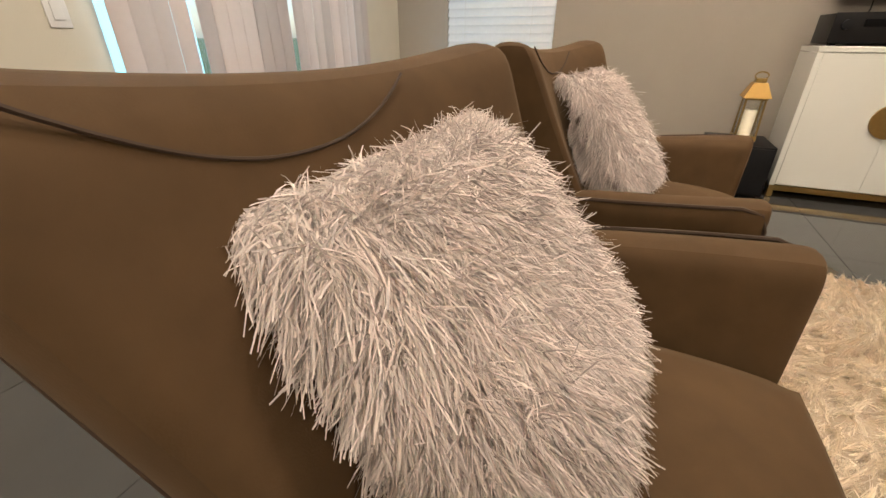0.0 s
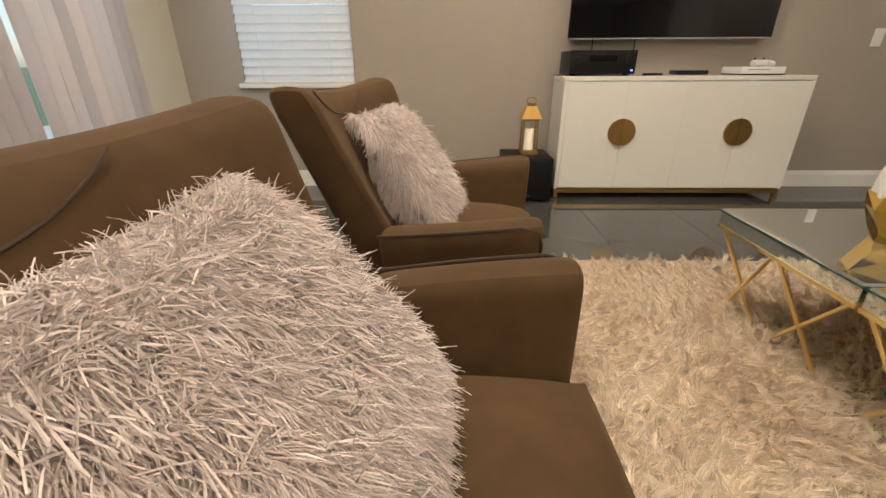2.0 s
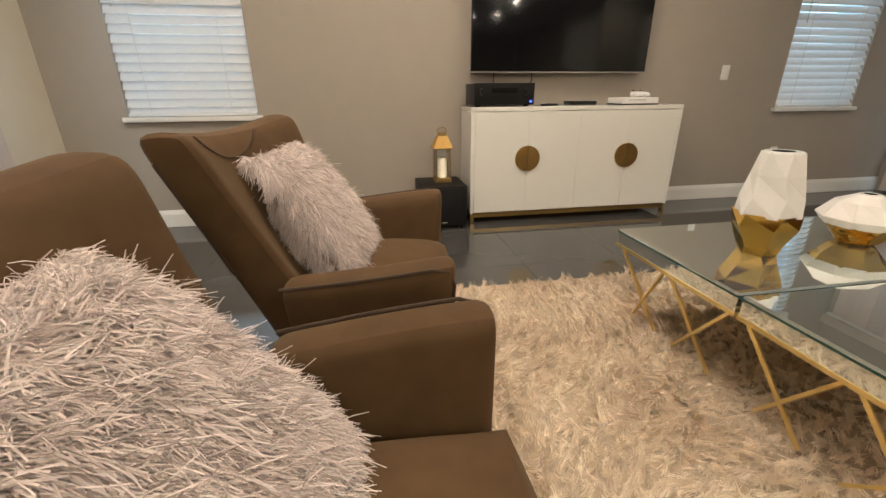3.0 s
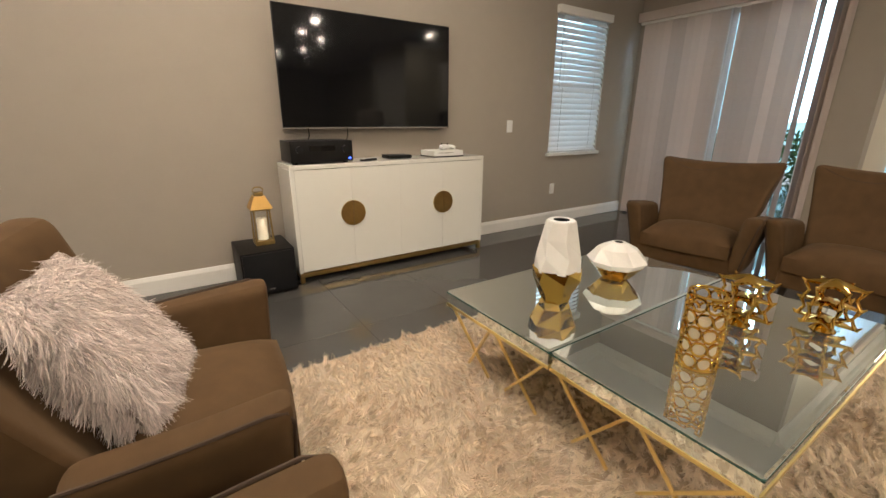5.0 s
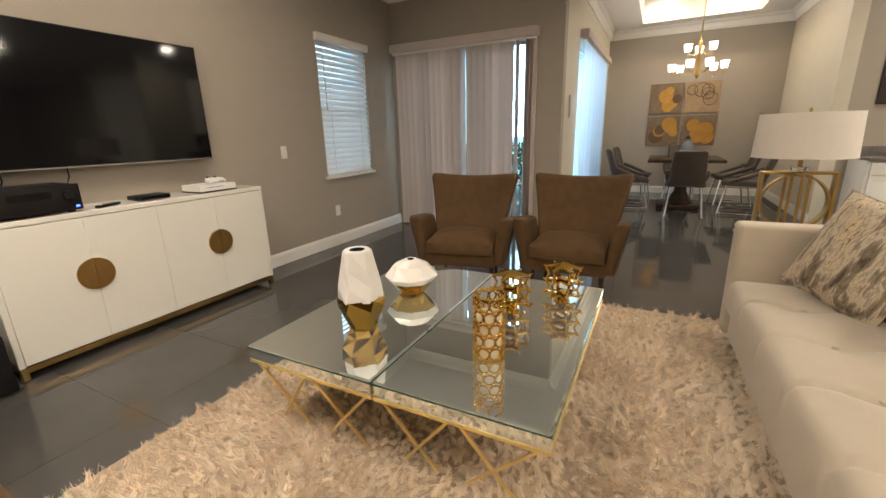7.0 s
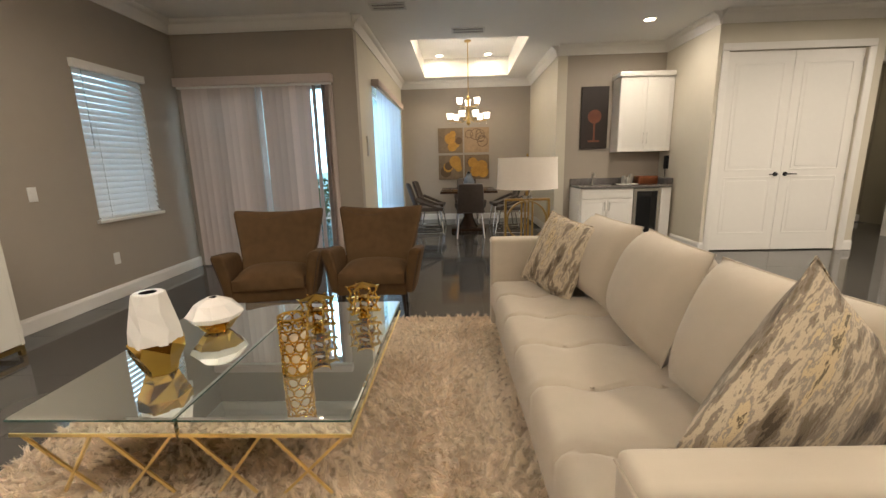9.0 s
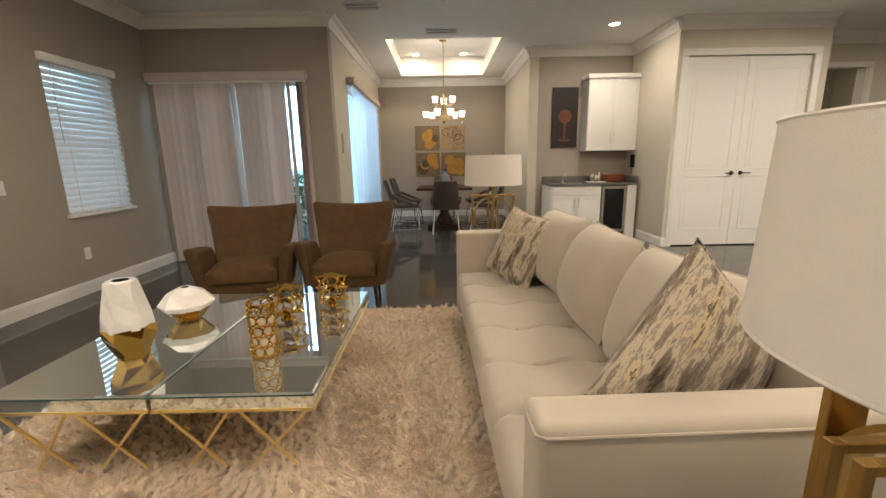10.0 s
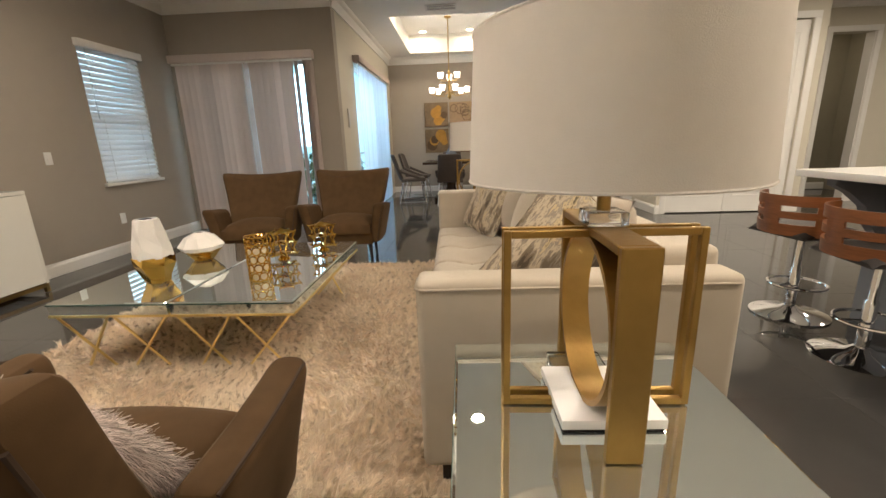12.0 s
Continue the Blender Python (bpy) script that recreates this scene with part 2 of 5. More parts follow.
M_CERAMIC = mat("white_ceramic", (0.76, 0.73, 0.69), 0.25, vary=0.04, scale=20, bump=0.03, bscale=40)
M_BLACK = mat("black_plastic", (0.010, 0.010, 0.011), 0.4, spec=0.25, vary=0.15, scale=60)
M_BLACK_SATIN = mat("black_ash_veneer", (0.008, 0.007, 0.007), 0.5, spec=0.25, vary=0.2, scale=80, bump=0.1, bscale=200)
M_SCREEN = mat("black_screen", (0.004, 0.004, 0.005), 0.06, spec=0.5)
M_SILVER = mat("silver_trim", (0.6, 0.6, 0.6), 0.25, 1.0)
M_CHROME = mat("chrome", (0.85, 0.85, 0.86), 0.05, 1.0)
M_STEEL = mat("brushed_steel", (0.55, 0.53, 0.50), 0.3, 1.0, vary=0.08, scale=60)
M_PLASTIC_W = mat("white_plastic", (0.75, 0.74, 0.72), 0.35)
M_LED = mat("blue_led", (0.05, 0.1, 1), 0.4, emit=(0.05, 0.12, 1.0), estr=6)
M_WAX = mat("ivory_wax", (0.78, 0.70, 0.55), 0.5, vary=0.03, scale=30)
M_PATINA = mat("weathered_gold_frame", (0.30, 0.20, 0.07), 0.45, 0.8, vary=0.3, scale=40, bump=0.15, bscale=90)
M_ROOFGOLD = mat("yellow_gold_roof", (0.62, 0.38, 0.12), 0.4, 0.7, vary=0.08, scale=30)
M_SHADE = translucent("ivory_shade_linen", (0.84, 0.79, 0.73), 0.25, bscale=500)
M_VANE = translucent("vertical_blind_vane", (0.66, 0.57, 0.53), 0.26, bscale=250, objvar=0.22)
M_SHEER = translucent("sheer_blind_vane", (0.74, 0.76, 0.80), 0.42, bscale=250, objvar=0.12)
M_SLAT = translucent("white_blind_slat", (0.80, 0.80, 0.80), 0.20, rough=0.5, bscale=60)
M_COUNTER = mat("grey_granite", (0.14, 0.13, 0.125), 0.25, vary=0.35, scale=120)
M_ISLAND_TOP = mat("white_quartz", (0.78, 0.76, 0.72), 0.2, vary=0.03, scale=14)
M_ISLAND = mat("grey_blue_panel", (0.18, 0.19, 0.21), 0.5, vary=0.04, scale=10)
M_WALNUT = mat("bent_walnut", (0.20, 0.070, 0.025), 0.3, vary=0.35, scale=18, stretch=(1, 1, 9), coat=0.3)
M_DARKSEAT = mat("dark_leatherette", (0.03, 0.026, 0.024), 0.45, vary=0.2, scale=40, bump=0.1, bscale=200)
M_DINE = mat("grey_brown_leatherette", (0.062, 0.048, 0.040), 0.5, vary=0.2, scale=30, bump=0.1, bscale=200)
M_TABLEWOOD = mat("dark_espresso_wood", (0.035, 0.018, 0.011), 0.2, vary=0.3, scale=20, stretch=(1, 8, 8))
M_BULB = mat("lit_frosted_shade", (0.9, 0.85, 0.8), 0.4, emit=(1.0, 0.88, 0.74), estr=4.0)
M_DOWN = mat("downlight_lens", (0.9, 0.9, 0.9), 0.4, emit=(1.0, 0.86, 0.66), estr=30.0)
M_ART_BG = mat("bronze_canvas", (0.20, 0.14, 0.085), 0.5, 0.3, vary=0.3, scale=18, bump=0.3, bscale=60)
M_ART_BG2 = mat("tan_canvas", (0.36, 0.25, 0.15), 0.55, 0.2, vary=0.25, scale=18, bump=0.3, bscale=60)
M_ART_GOLD = mat("gold_leaf_disc", (0.45, 0.24, 0.05), 0.4, 0.5, vary=0.25, scale=30, bump=0.15, bscale=60)
M_ART_LINE = mat("dark_bronze_line", (0.12, 0.075, 0.04), 0.5, 0.4)
M_ART_DARK = mat("dark_brown_panel", (0.016, 0.008, 0.005), 0.5, vary=0.4, scale=10, bump=0.1, bscale=60)
M_ART_RUST = mat("rust_paint", (0.13, 0.035, 0.014), 0.5, vary=0.3, scale=12)
M_COPPER = mat("hammered_copper", (0.24, 0.085, 0.04), 0.3, 0.8, vary=0.25, scale=40, bump=0.2, bscale=90)
M_DARK_GLASS = mat("dark_cooler_glass", (0.006, 0.007, 0.009), 0.04, spec=0.6)
M_VENT = mat("grille_grey", (0.60, 0.59, 0.57), 0.5)
M_VENT_DARK = mat("grille_slots", (0.03, 0.03, 0.03), 0.7)
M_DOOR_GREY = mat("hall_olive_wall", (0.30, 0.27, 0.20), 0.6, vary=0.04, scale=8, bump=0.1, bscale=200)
M_VASE_GLASS = mat("blue_grey_glass", (0.35, 0.40, 0.48), 0.1, trans=0.5, vary=0.2, scale=30)
M_BOOK = mat("white_book_box", (0.78, 0.77, 0.76), 0.3)
M_GRASS = mat("lawn", (0.07, 0.12, 0.035), 0.9, vary=0.3, scale=3, bump=0.5, bscale=90)
M_PATIO = mat("patio_concrete", (0.45, 0.44, 0.42), 0.8, vary=0.12, scale=4, bump=0.2, bscale=80)
M_LEAF = mat("hedge_leaf", (0.06, 0.13, 0.035), 0.5, vary=0.25, scale=4, island=0.35)
# backdrop sheet glows by itself so the blind gaps look daylit
M_BACKDROP = mat("glowing_daylight_panel", (0.5, 0.6, 0.65), 0.9, emit=(0.36, 0.80, 0.95), estr=1.3)
M_ALU = mat("white_aluminium", (0.72, 0.72, 0.72), 0.4)

# ---- the room: plan numbers ----
Y_TV, X_E, X_W, CEIL = 4.33, 6.33, -0.74, 2.98
Y_DIN_N, Y_DIN_S, X_DIN = 2.11, -0.67, 10.50
X_BAR, X_CL, Y_CL_N, Y_CL_S = 8.0, 6.683, -2.32, -4.29
X_HALL, Y_S = 7.5, -10.5
T = 0.15


def wall(name, axis, face, back, lo, hi, holes, material, z1=CEIL, label=""):
    """A thick wall from lo to hi with rectangular holes (lo, hi, bottom, top)."""
    bm = bm_new()
    cuts = sorted({lo, hi, *[v for h in holes for v in h[:2]]})

    def slab(a, b, z0, zt):
        if b - a < 1e-4 or zt - z0 < 1e-4:
            return
        if axis == "x":
            add_box(bm, min(face, back), max(face, back), a, b, z0, zt)
        else:
            add_box(bm, a, b, min(face, back), max(face, back), z0, zt)

    for a, b in zip(cuts, cuts[1:]):
        h = [q for q in holes if q[0] <= a + 1e-6 and q[1] >= b - 1e-6]
        if h:
            slab(a, b, 0, h[0][2])
            slab(a, b, h[0][3], z1)
        else:
            slab(a, b, 0, z1)
    return setting(name, bm, material, label, "wall")


WIN = [(-0.29, 0.56), (4.91, 5.73)]
WZ = (0.80, 2.22)
wall("wall_north", "y", Y_TV, Y_TV + T, X_W - T, X_E + T, [(a, b, *WZ) for a, b in WIN], M_WALL, label="taupe painted wall behind the television")
wall("wall_east", "x", X_E, X_E + T, Y_DIN_N, Y_TV, [(2.50, 4.24, 0.0, 2.24)], M_WALL, label="taupe wall with a sliding glass door")
wall("wall_dining_north", "y", Y_DIN_N, Y_DIN_N + T, X_E + T, X_DIN + T, [(7.30, 9.85, 0.0, 2.35)], M_WALL_CREAM, label="cream wall with a sliding glass door by the dining table")
wall("wall_dining_east", "x", X_DIN, X_DIN + T, Y_DIN_S - T, Y_DIN_N, [], M_WALL, label="taupe wall behind the dining table")
wall("wall_dining_south", "y", Y_DIN_S, Y_DIN_S - T, X_BAR, X_DIN, [], M_WALL_CREAM, label="cream wall between dining room and bar")
wall("wall_bar", "x", X_BAR + 0.002, X_BAR + T, Y_CL_N - T, Y_DIN_S - T, [], M_WALL, label="taupe wall behind the wet bar")
wall("wall_closet_side", "y", Y_CL_N, Y_CL_N - T, X_CL + T, X_BAR, [], M_WALL_CREAM, label="cream side wall of the closet")
wall("wall_closet_front", "x", X_CL, X_CL + T, Y_CL_S, Y_CL_N, [(-4.10, -2.45, 0.0, 2.52)], M_WALL_CREAM, label="cream wall round the closet doors")
wall("wall_closet_south", "y", Y_CL_S, Y_CL_S + T, X_CL + T, X_HALL + T, [], M_WALL_CREAM, label="cream side wall of the closet by the hall")
wall("wall_closet_back", "x", X_CL + 0.75, X_CL + 0.85, Y_CL_S + T, Y_CL_N - T, [], M_WALL_CREAM, label="back wall inside the closet")
wall("wall_hall", "x", X_HALL, X_HALL + T, Y_S, Y_CL_S, [(-5.62, -5.00, 0.0, 2.50)], M_WALL_CREAM, label="cream wall with a cased hall opening")
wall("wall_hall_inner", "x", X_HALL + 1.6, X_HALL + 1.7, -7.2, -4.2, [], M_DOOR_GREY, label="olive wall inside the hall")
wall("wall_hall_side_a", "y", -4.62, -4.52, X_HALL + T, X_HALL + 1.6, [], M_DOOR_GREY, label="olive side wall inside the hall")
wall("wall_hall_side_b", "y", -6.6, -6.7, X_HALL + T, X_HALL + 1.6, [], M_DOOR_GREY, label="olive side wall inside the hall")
wall("wall_west", "x", X_W, X_W - T, Y_S, Y_TV, [(2.0, 3.78, 0.0, 2.30)], M_WALL_CREAM, label="taupe wall with a sliding glass door behind the armchairs")
wall("wall_south", "y", Y_S, Y_S - T, X_W - T, X_HALL + T, [], M_WALL_CREAM, label="plain cream wall closing the kitchen side")

# ceiling with the dining tray
TRAY = (7.45, 10.10, -0.135, 1.55)
cb = bm_new()
x0, x1, y0, y1 = TRAY
add_box(cb, X_W - T, x0, Y_S - T, Y_TV + T, CEIL, CEIL + 0.1)
add_box(cb, x0, x1, y1, Y_DIN_N + T, CEIL, CEIL + 0.1)
add_box(cb, x0, x1, Y_S - T, y0, CEIL, CEIL + 0.1)
add_box(cb, x1, X_DIN + T, Y_S - T, Y_DIN_N + T, CEIL, CEIL + 0.1)
add_box(cb, x0 - 0.02, x1 + 0.02, y0 - 0.02, y1 + 0.02, CEIL + 0.36, CEIL + 0.42)
add_box(cb, x0 - 0.06, x0 - 0.02, y0 - 0.06, y1 + 0.06, CEIL + 0.1, CEIL + 0.42)
add_box(cb, x1 + 0.02, x1 + 0.06, y0 - 0.06, y1 + 0.06, CEIL + 0.1, CEIL + 0.42)
add_box(cb, x0 - 0.02, x1 + 0.02, y0 - 0.06, y0 - 0.02, CEIL + 0.1, CEIL + 0.42)
add_box(cb, x0 - 0.02, x1 + 0.02, y1 + 0.02, y1 + 0.06, CEIL + 0.1, CEIL + 0.42)
setting("ceiling", cb, M_CEIL, "white ceiling with a raised tray over the dining table", "ceiling")


def moulding(name, segs, profile, material, label):
    """Runs a profile (out, z) along straight pieces ((x, y), (x, y), outward normal)."""
    bm = bm_new()
    for (ax, ay), (bx, by), (nx, ny) in segs:
        A = [bm.verts.new((ax + nx * o, ay + ny * o, z)) for o, z in profile]
        B = [bm.verts.new((bx + nx * o, by + ny * o, z)) for o, z in profile]
        n = len(profile)
        for k in range(n):
            bm.faces.new((A[k], A[(k + 1) % n], B[(k + 1) % n], B[k]))
        bm.faces.new(A)
        bm.faces.new(B)
    return setting(name, bm, material, label, "trim")


CROWN = [(0.0, CEIL - 0.15), (0.015, CEIL - 0.15), (0.02, CEIL - 0.12), (0.05, CEIL - 0.05), (0.085, CEIL - 0.03), (0.10, CEIL - 0.012), (0.10, CEIL - 0.001), (0.0, CEIL - 0.001)]
moulding("crown_moulding", [((X_W, Y_TV), (X_E, Y_TV), (0, -1)), ((X_E, Y_DIN_N), (X_E, Y_TV), (-1, 0)), ((X_E, Y_DIN_N), (X_DIN, Y_DIN_N), (0, -1)),
         ((X_DIN, Y_DIN_S), (X_DIN, Y_DIN_N), (-1, 0)), ((X_BAR, Y_DIN_S), (X_DIN, Y_DIN_S), (0, 1)), ((X_BAR, Y_CL_N), (X_BAR, Y_DIN_S), (-1, 0)),
         ((X_CL, Y_CL_N), (X_BAR, Y_CL_N), (0, 1)), ((X_CL, Y_CL_S), (X_CL, Y_CL_N), (-1, 0)), ((X_W, Y_S), (X_W, Y_TV), (1, 0)),
         ((X_HALL, Y_S), (X_HALL, Y_CL_S), (-1, 0))], CROWN, M_WHITE, "white crown moulding")
BASE = [(0.0, 0.002), (0.016, 0.002), (0.016, 0.10), (0.010, 0.118), (0.006, 0.13), (0.0, 0.13)]
moulding("baseboard", [((X_W, Y_TV), (X_E, Y_TV), (0, -1)), ((X_E, Y_DIN_N), (X_E, 2.5), (-1, 0)), ((X_E, Y_DIN_N), (7.30, Y_DIN_N), (0, -1)),
         ((9.85, Y_DIN_N), (X_DIN, Y_DIN_N), (0, -1)), ((X_DIN, Y_DIN_S), (X_DIN, Y_DIN_N), (-1, 0)), ((X_BAR, Y_DIN_S), (X_DIN, Y_DIN_S), (0, 1)),
         ((X_CL, Y_CL_N), (7.44, Y_CL_N), (0, 1)), ((X_CL, -2.365), (X_CL, Y_CL_N), (-1, 0)), ((X_CL, Y_CL_S), (X_CL, -4.185), (-1, 0)),
         ((X_CL, Y_CL_S), (X_HALL, Y_CL_S), (0, -1)), ((X_HALL, -4.92), (X_HALL, Y_CL_S), (-1, 0)), ((X_HALL, Y_S), (X_HALL, -5.70), (-1, 0)),
         ((X_W, Y_S), (X_W, 1.95), (1, 0)), ((X_W, 3.83), (X_W, Y_TV), (1, 0)), ((X_HALL + 1.6, -6.6), (X_HALL + 1.6, -4.62), (-1, 0))], BASE, M_WHITE, "white baseboard")

# ---- outside ----
gb = bm_new()
add_box(gb, -600, 600, -600, 600, -0.30, -0.10)
setting("ground", gb, M_GRASS, "lawn round the house", "ground")
setting("pavement", box(-6, 16, -13, 9, -0.096, -0.045), M_PATIO, "pale concrete patio round the house", "pavement")


def hedge(name, x0, x1, y0, y1, h, count, seed, label):
    """A clipped hedge: woody stems and many small leaves with an uneven outline."""
    g = np.random.default_rng(seed)
    n = count
    p = np.stack([g.uniform(x0, x1, n), g.uniform(y0, y1, n), -0.05 + (h + 0.15 * np.sin(g.uniform(0, 30, n))) * g.uniform(0, 1, n) ** 0.7], 1)
    a, b = g.normal(size=(n, 3)), g.normal(size=(n, 3))
    a /= np.linalg.norm(a, axis=1, keepdims=True)
    b = np.cross(a, b)
    b /= np.linalg.norm(b, axis=1, keepdims=True)
    L, W = g.uniform(0.04, 0.08, (n, 1)), g.uniform(0.018, 0.035, (n, 1))
    V = np.stack([p - a * L, p + b * W, p + a * L, p - b * W], 1).reshape(-1, 3)
    F = (np.arange(n)[:, None] * 4 + np.arange(4)).tolist()
    ob = new(name, join_np(name, V.tolist(), F, M_LEAF))
    return tagged(ob, label, "hedge", "", "stuff")


hedge("hedge", 10.3, 11.0, 2.9, 9.0, 0.9, 7000, 3, "dense green garden hedge outside the sliding door")

# added glowing panels standing in for bright daylight beyond each sliding door
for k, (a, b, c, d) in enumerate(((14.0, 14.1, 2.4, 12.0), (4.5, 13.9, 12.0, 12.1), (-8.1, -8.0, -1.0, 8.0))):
    setting("backdrop_%d" % (k + 1), box(a, b, c, d, -0.09, 4.5), M_BACKDROP, "added glowing panel standing in for daylight beyond the garden", "backdrop")

# ---- windows, sliding doors, doors ----
def make_window(name, xa, xb, label):
    w = tagged(new(name), label, "window", "", "structure")
    z0, z1 = WZ
    w.location = (xa, Y_TV, z0)
    W, H = xb - xa, z1 - z0
    fr = bm_new()
    for a, b, c, d in ((0, W, 0, 0.04), (0, W, H - 0.04, H), (0, 0.04, 0.04, H - 0.04), (W - 0.04, W, 0.04, H - 0.04), (0.04, W - 0.04, H / 2 - 0.02, H / 2 + 0.02)):
        add_box(fr, a, b, 0.09, 0.13, c, d)
    part("window_frame", fr, M_ALU, w)
    for c, d in ((0.04, H / 2 - 0.02), (H / 2 + 0.02, H - 0.04)):
        p = part("pane", box(0.04, W - 0.04, 0.107, 0.112, c, d), M_GLASS, w, smooth=False)
        p.visible_shadow = False
    part("window_sill", box(-0.03, W + 0.03, -0.035, 0.02, -0.032, 0.001, 0.006), M_WHITE, w)
    part("headrail", box(-0.02, W + 0.02, -0.045, 0.02, H - 0.045, H + 0.03, 0.006), M_WHITE, w)
    part("bottom_rail", box(0.006, W - 0.006, -0.012, 0.03, 0.004, 0.024, 0.004), M_SLAT, w)
    sb = bm_new()
    vs = []
    for k in range(6):
        t = k / 5 - 0.5
        vs.append((0.066 * t, 0.005 * (1 - 4 * t * t)))
    rows = [[sb.verts.new((x, y * math.cos(1.10) - z * math.sin(1.10), y * math.sin(1.10) + z * math.cos(1.10))) for y, z in vs] for x in (0.006, W - 0.006)]
    low = [[sb.verts.new(v.co + Vector((0, 0.0022, -0.001))) for v in row] for row in rows]
    for k in range(5):
        sb.faces.new((rows[0][k], rows[0][k + 1], rows[1][k + 1], rows[1][k]))
        sb.faces.new((low[0][k], low[1][k], low[1][k + 1], low[0][k + 1]))
    for q in (0, 5):
        sb.faces.new((rows[0][q], rows[1][q], low[1][q], low[0][q]))
    me = mesh_of("slat", sb, M_SLAT)
    n = 24
    for i in range(n):
        z = 0.035 + (H - 0.10) * i / (n - 1)
        piece("slat", me, w, pose(0, 0.018 + 0.001 * math.sin(i * 2.7), z, 1.2 * math.sin(i * 1.3)))
    for fx in (0.18, 0.80):
        part("ladder_cord", tube([(W * fx, -0.006, 0.02), (W * fx, -0.006, H - 0.03)], 0.0016, 5), M_WHITE, w)
    part("tilt_wand", tube([(0.07, -0.02, H - 0.05), (0.072, -0.022, H - 0.75)], 0.004, 6), M_CLEAR, w)
    return w


make_window("window_1", *WIN[0], "window with closed white horizontal blinds by the corner")
make_window("window_2", *WIN[1], "window with closed white horizontal blinds beside the sliding door")


def make_slider(name, m, W, H, vanes, header, label, cloth=M_VANE):
    """A sliding glass door with vertical vanes; local x runs along the opening, y into the wall. vanes: (x, turn in degrees)."""
    w = tagged(new(name), label, "sliding door", "", "structure")
    w.matrix_basis = m
    half = W / 2
    for s, (a, b, d) in enumerate(((0.0, half + 0.03, 0.10), (half - 0.03, W, 0.055))):
        fr = bm_new()
        for p, q, c, e in ((a, b, 0.0, 0.07), (a, b, H - 0.06, H), (a, a + 0.06, 0.07, H - 0.06), (b - 0.06, b, 0.07, H - 0.06)):
            add_box(fr, p, q, d, d + 0.035, c, e)
        leaf = part("door_leaf", fr, M_ALU, w)
        g = part("pane", box(a + 0.06, b - 0.06, d + 0.014, d + 0.02, 0.07, H - 0.06), M_GLASS, leaf, smooth=False)
        g.visible_shadow = False
    h0, h1 = header
    part("valance", box(h0, h1, -0.115, -0.005, H - 0.01, H + 0.085, 0.008), M_VANE, w)
    part("head_track", box(h0 + 0.02, h1 - 0.02, -0.08, -0.04, H - 0.035, H - 0.012), M_WHITE, w)
    vb = bm_new()
    hw = 0.045
    pr = [(hw * (k / 4 * 2 - 1), 0.006 * (1 - (k / 4 * 2 - 1) ** 2)) for k in range(5)]
    a = [[vb.verts.new((x, y, z)) for x, y in pr] for z in (0.02, H - 0.035)]
    b = [[vb.verts.new((x, y + 0.0015, z)) for x, y in pr] for z in (0.02, H - 0.035)]
    for k in range(4):
        vb.faces.new((a[0][k], a[0][k + 1], a[1][k + 1], a[1][k]))
        vb.faces.new((b[0][k], b[1][k], b[1][k + 1], b[0][k + 1]))
    for q in (0, 4):
        vb.faces.new((a[0][q], a[1][q], b[1][q], b[0][q]))
    me = mesh_of("vane", vb, cloth)
    for x, turn in vanes:
        piece("vane", me, w, pose(x, -0.062, 0, 0, 0, turn))
    return w


rv = random.Random(4)
ev = []
for a, b in ((0.05, 0.86), (1.04, 1.54)):
    n = int((b - a) / 0.080)
    ev += [(a + (b - a) * k / n, 14 + rv.uniform(-5, 5)) for k in range(n + 1)]
ev += [(0.955, 80), (1.63, 78), (1.75, 70), (1.79, 74), (1.83, 70)]
make_slider("door_1", pose(X_E, 4.24, 0, 0, 0, -90), 1.74, 2.24, ev, (-0.06, 1.86), "sliding glass door behind nearly closed vertical blinds")
sv = [(0.05 + 0.075 * k, 22 + rv.uniform(-5, 5)) for k in range(33)]
make_slider("door_2", pose(7.30, Y_DIN_N, 0, 0, 0, 0), 2.55, 2.35, sv, (-0.08, 2.62), "sliding glass door with sheer vertical blinds beside the dining table", M_SHEER)
wv = []
for a, b in ((0.05, 0.31), (0.44, 0.94), (1.06, 1.74)):
    n = int((b - a) / 0.078)
    wv += [(a + (b - a) * k / n, 4 + rv.uniform(-2, 2)) for k in range(n + 1)]
make_slider("door_3", pose(X_W, 2.0, 0, 0, 0, 90), 1.78, 2.30, wv, (-0.06, 1.84), "sliding glass door behind vertical blinds with open gaps")


def panel_leaf(W, H, panels, t=0.035):
    """A white moulded door leaf in the local x-z plane, face towards -y."""
    bm = box(0, W, 0, t, 0, H, 0.002, 1)
    for a, b, c, d in panels:
        for p, q, e, f in ((a, b, c, c + 0.018), (a, b, d - 0.018, d), (a, a + 0.018, c + 0.018, d - 0.018), (b - 0.018, b, c + 0.018, d - 0.018)):
            add_box(bm, p, q, -0.006, 0.001, e, f, 0.0025, 1)
        add_box(bm, a + 0.05, b - 0.05, -0.004, 0.001, c + 0.05, d - 0.05, 0.0025, 1)
    return bm


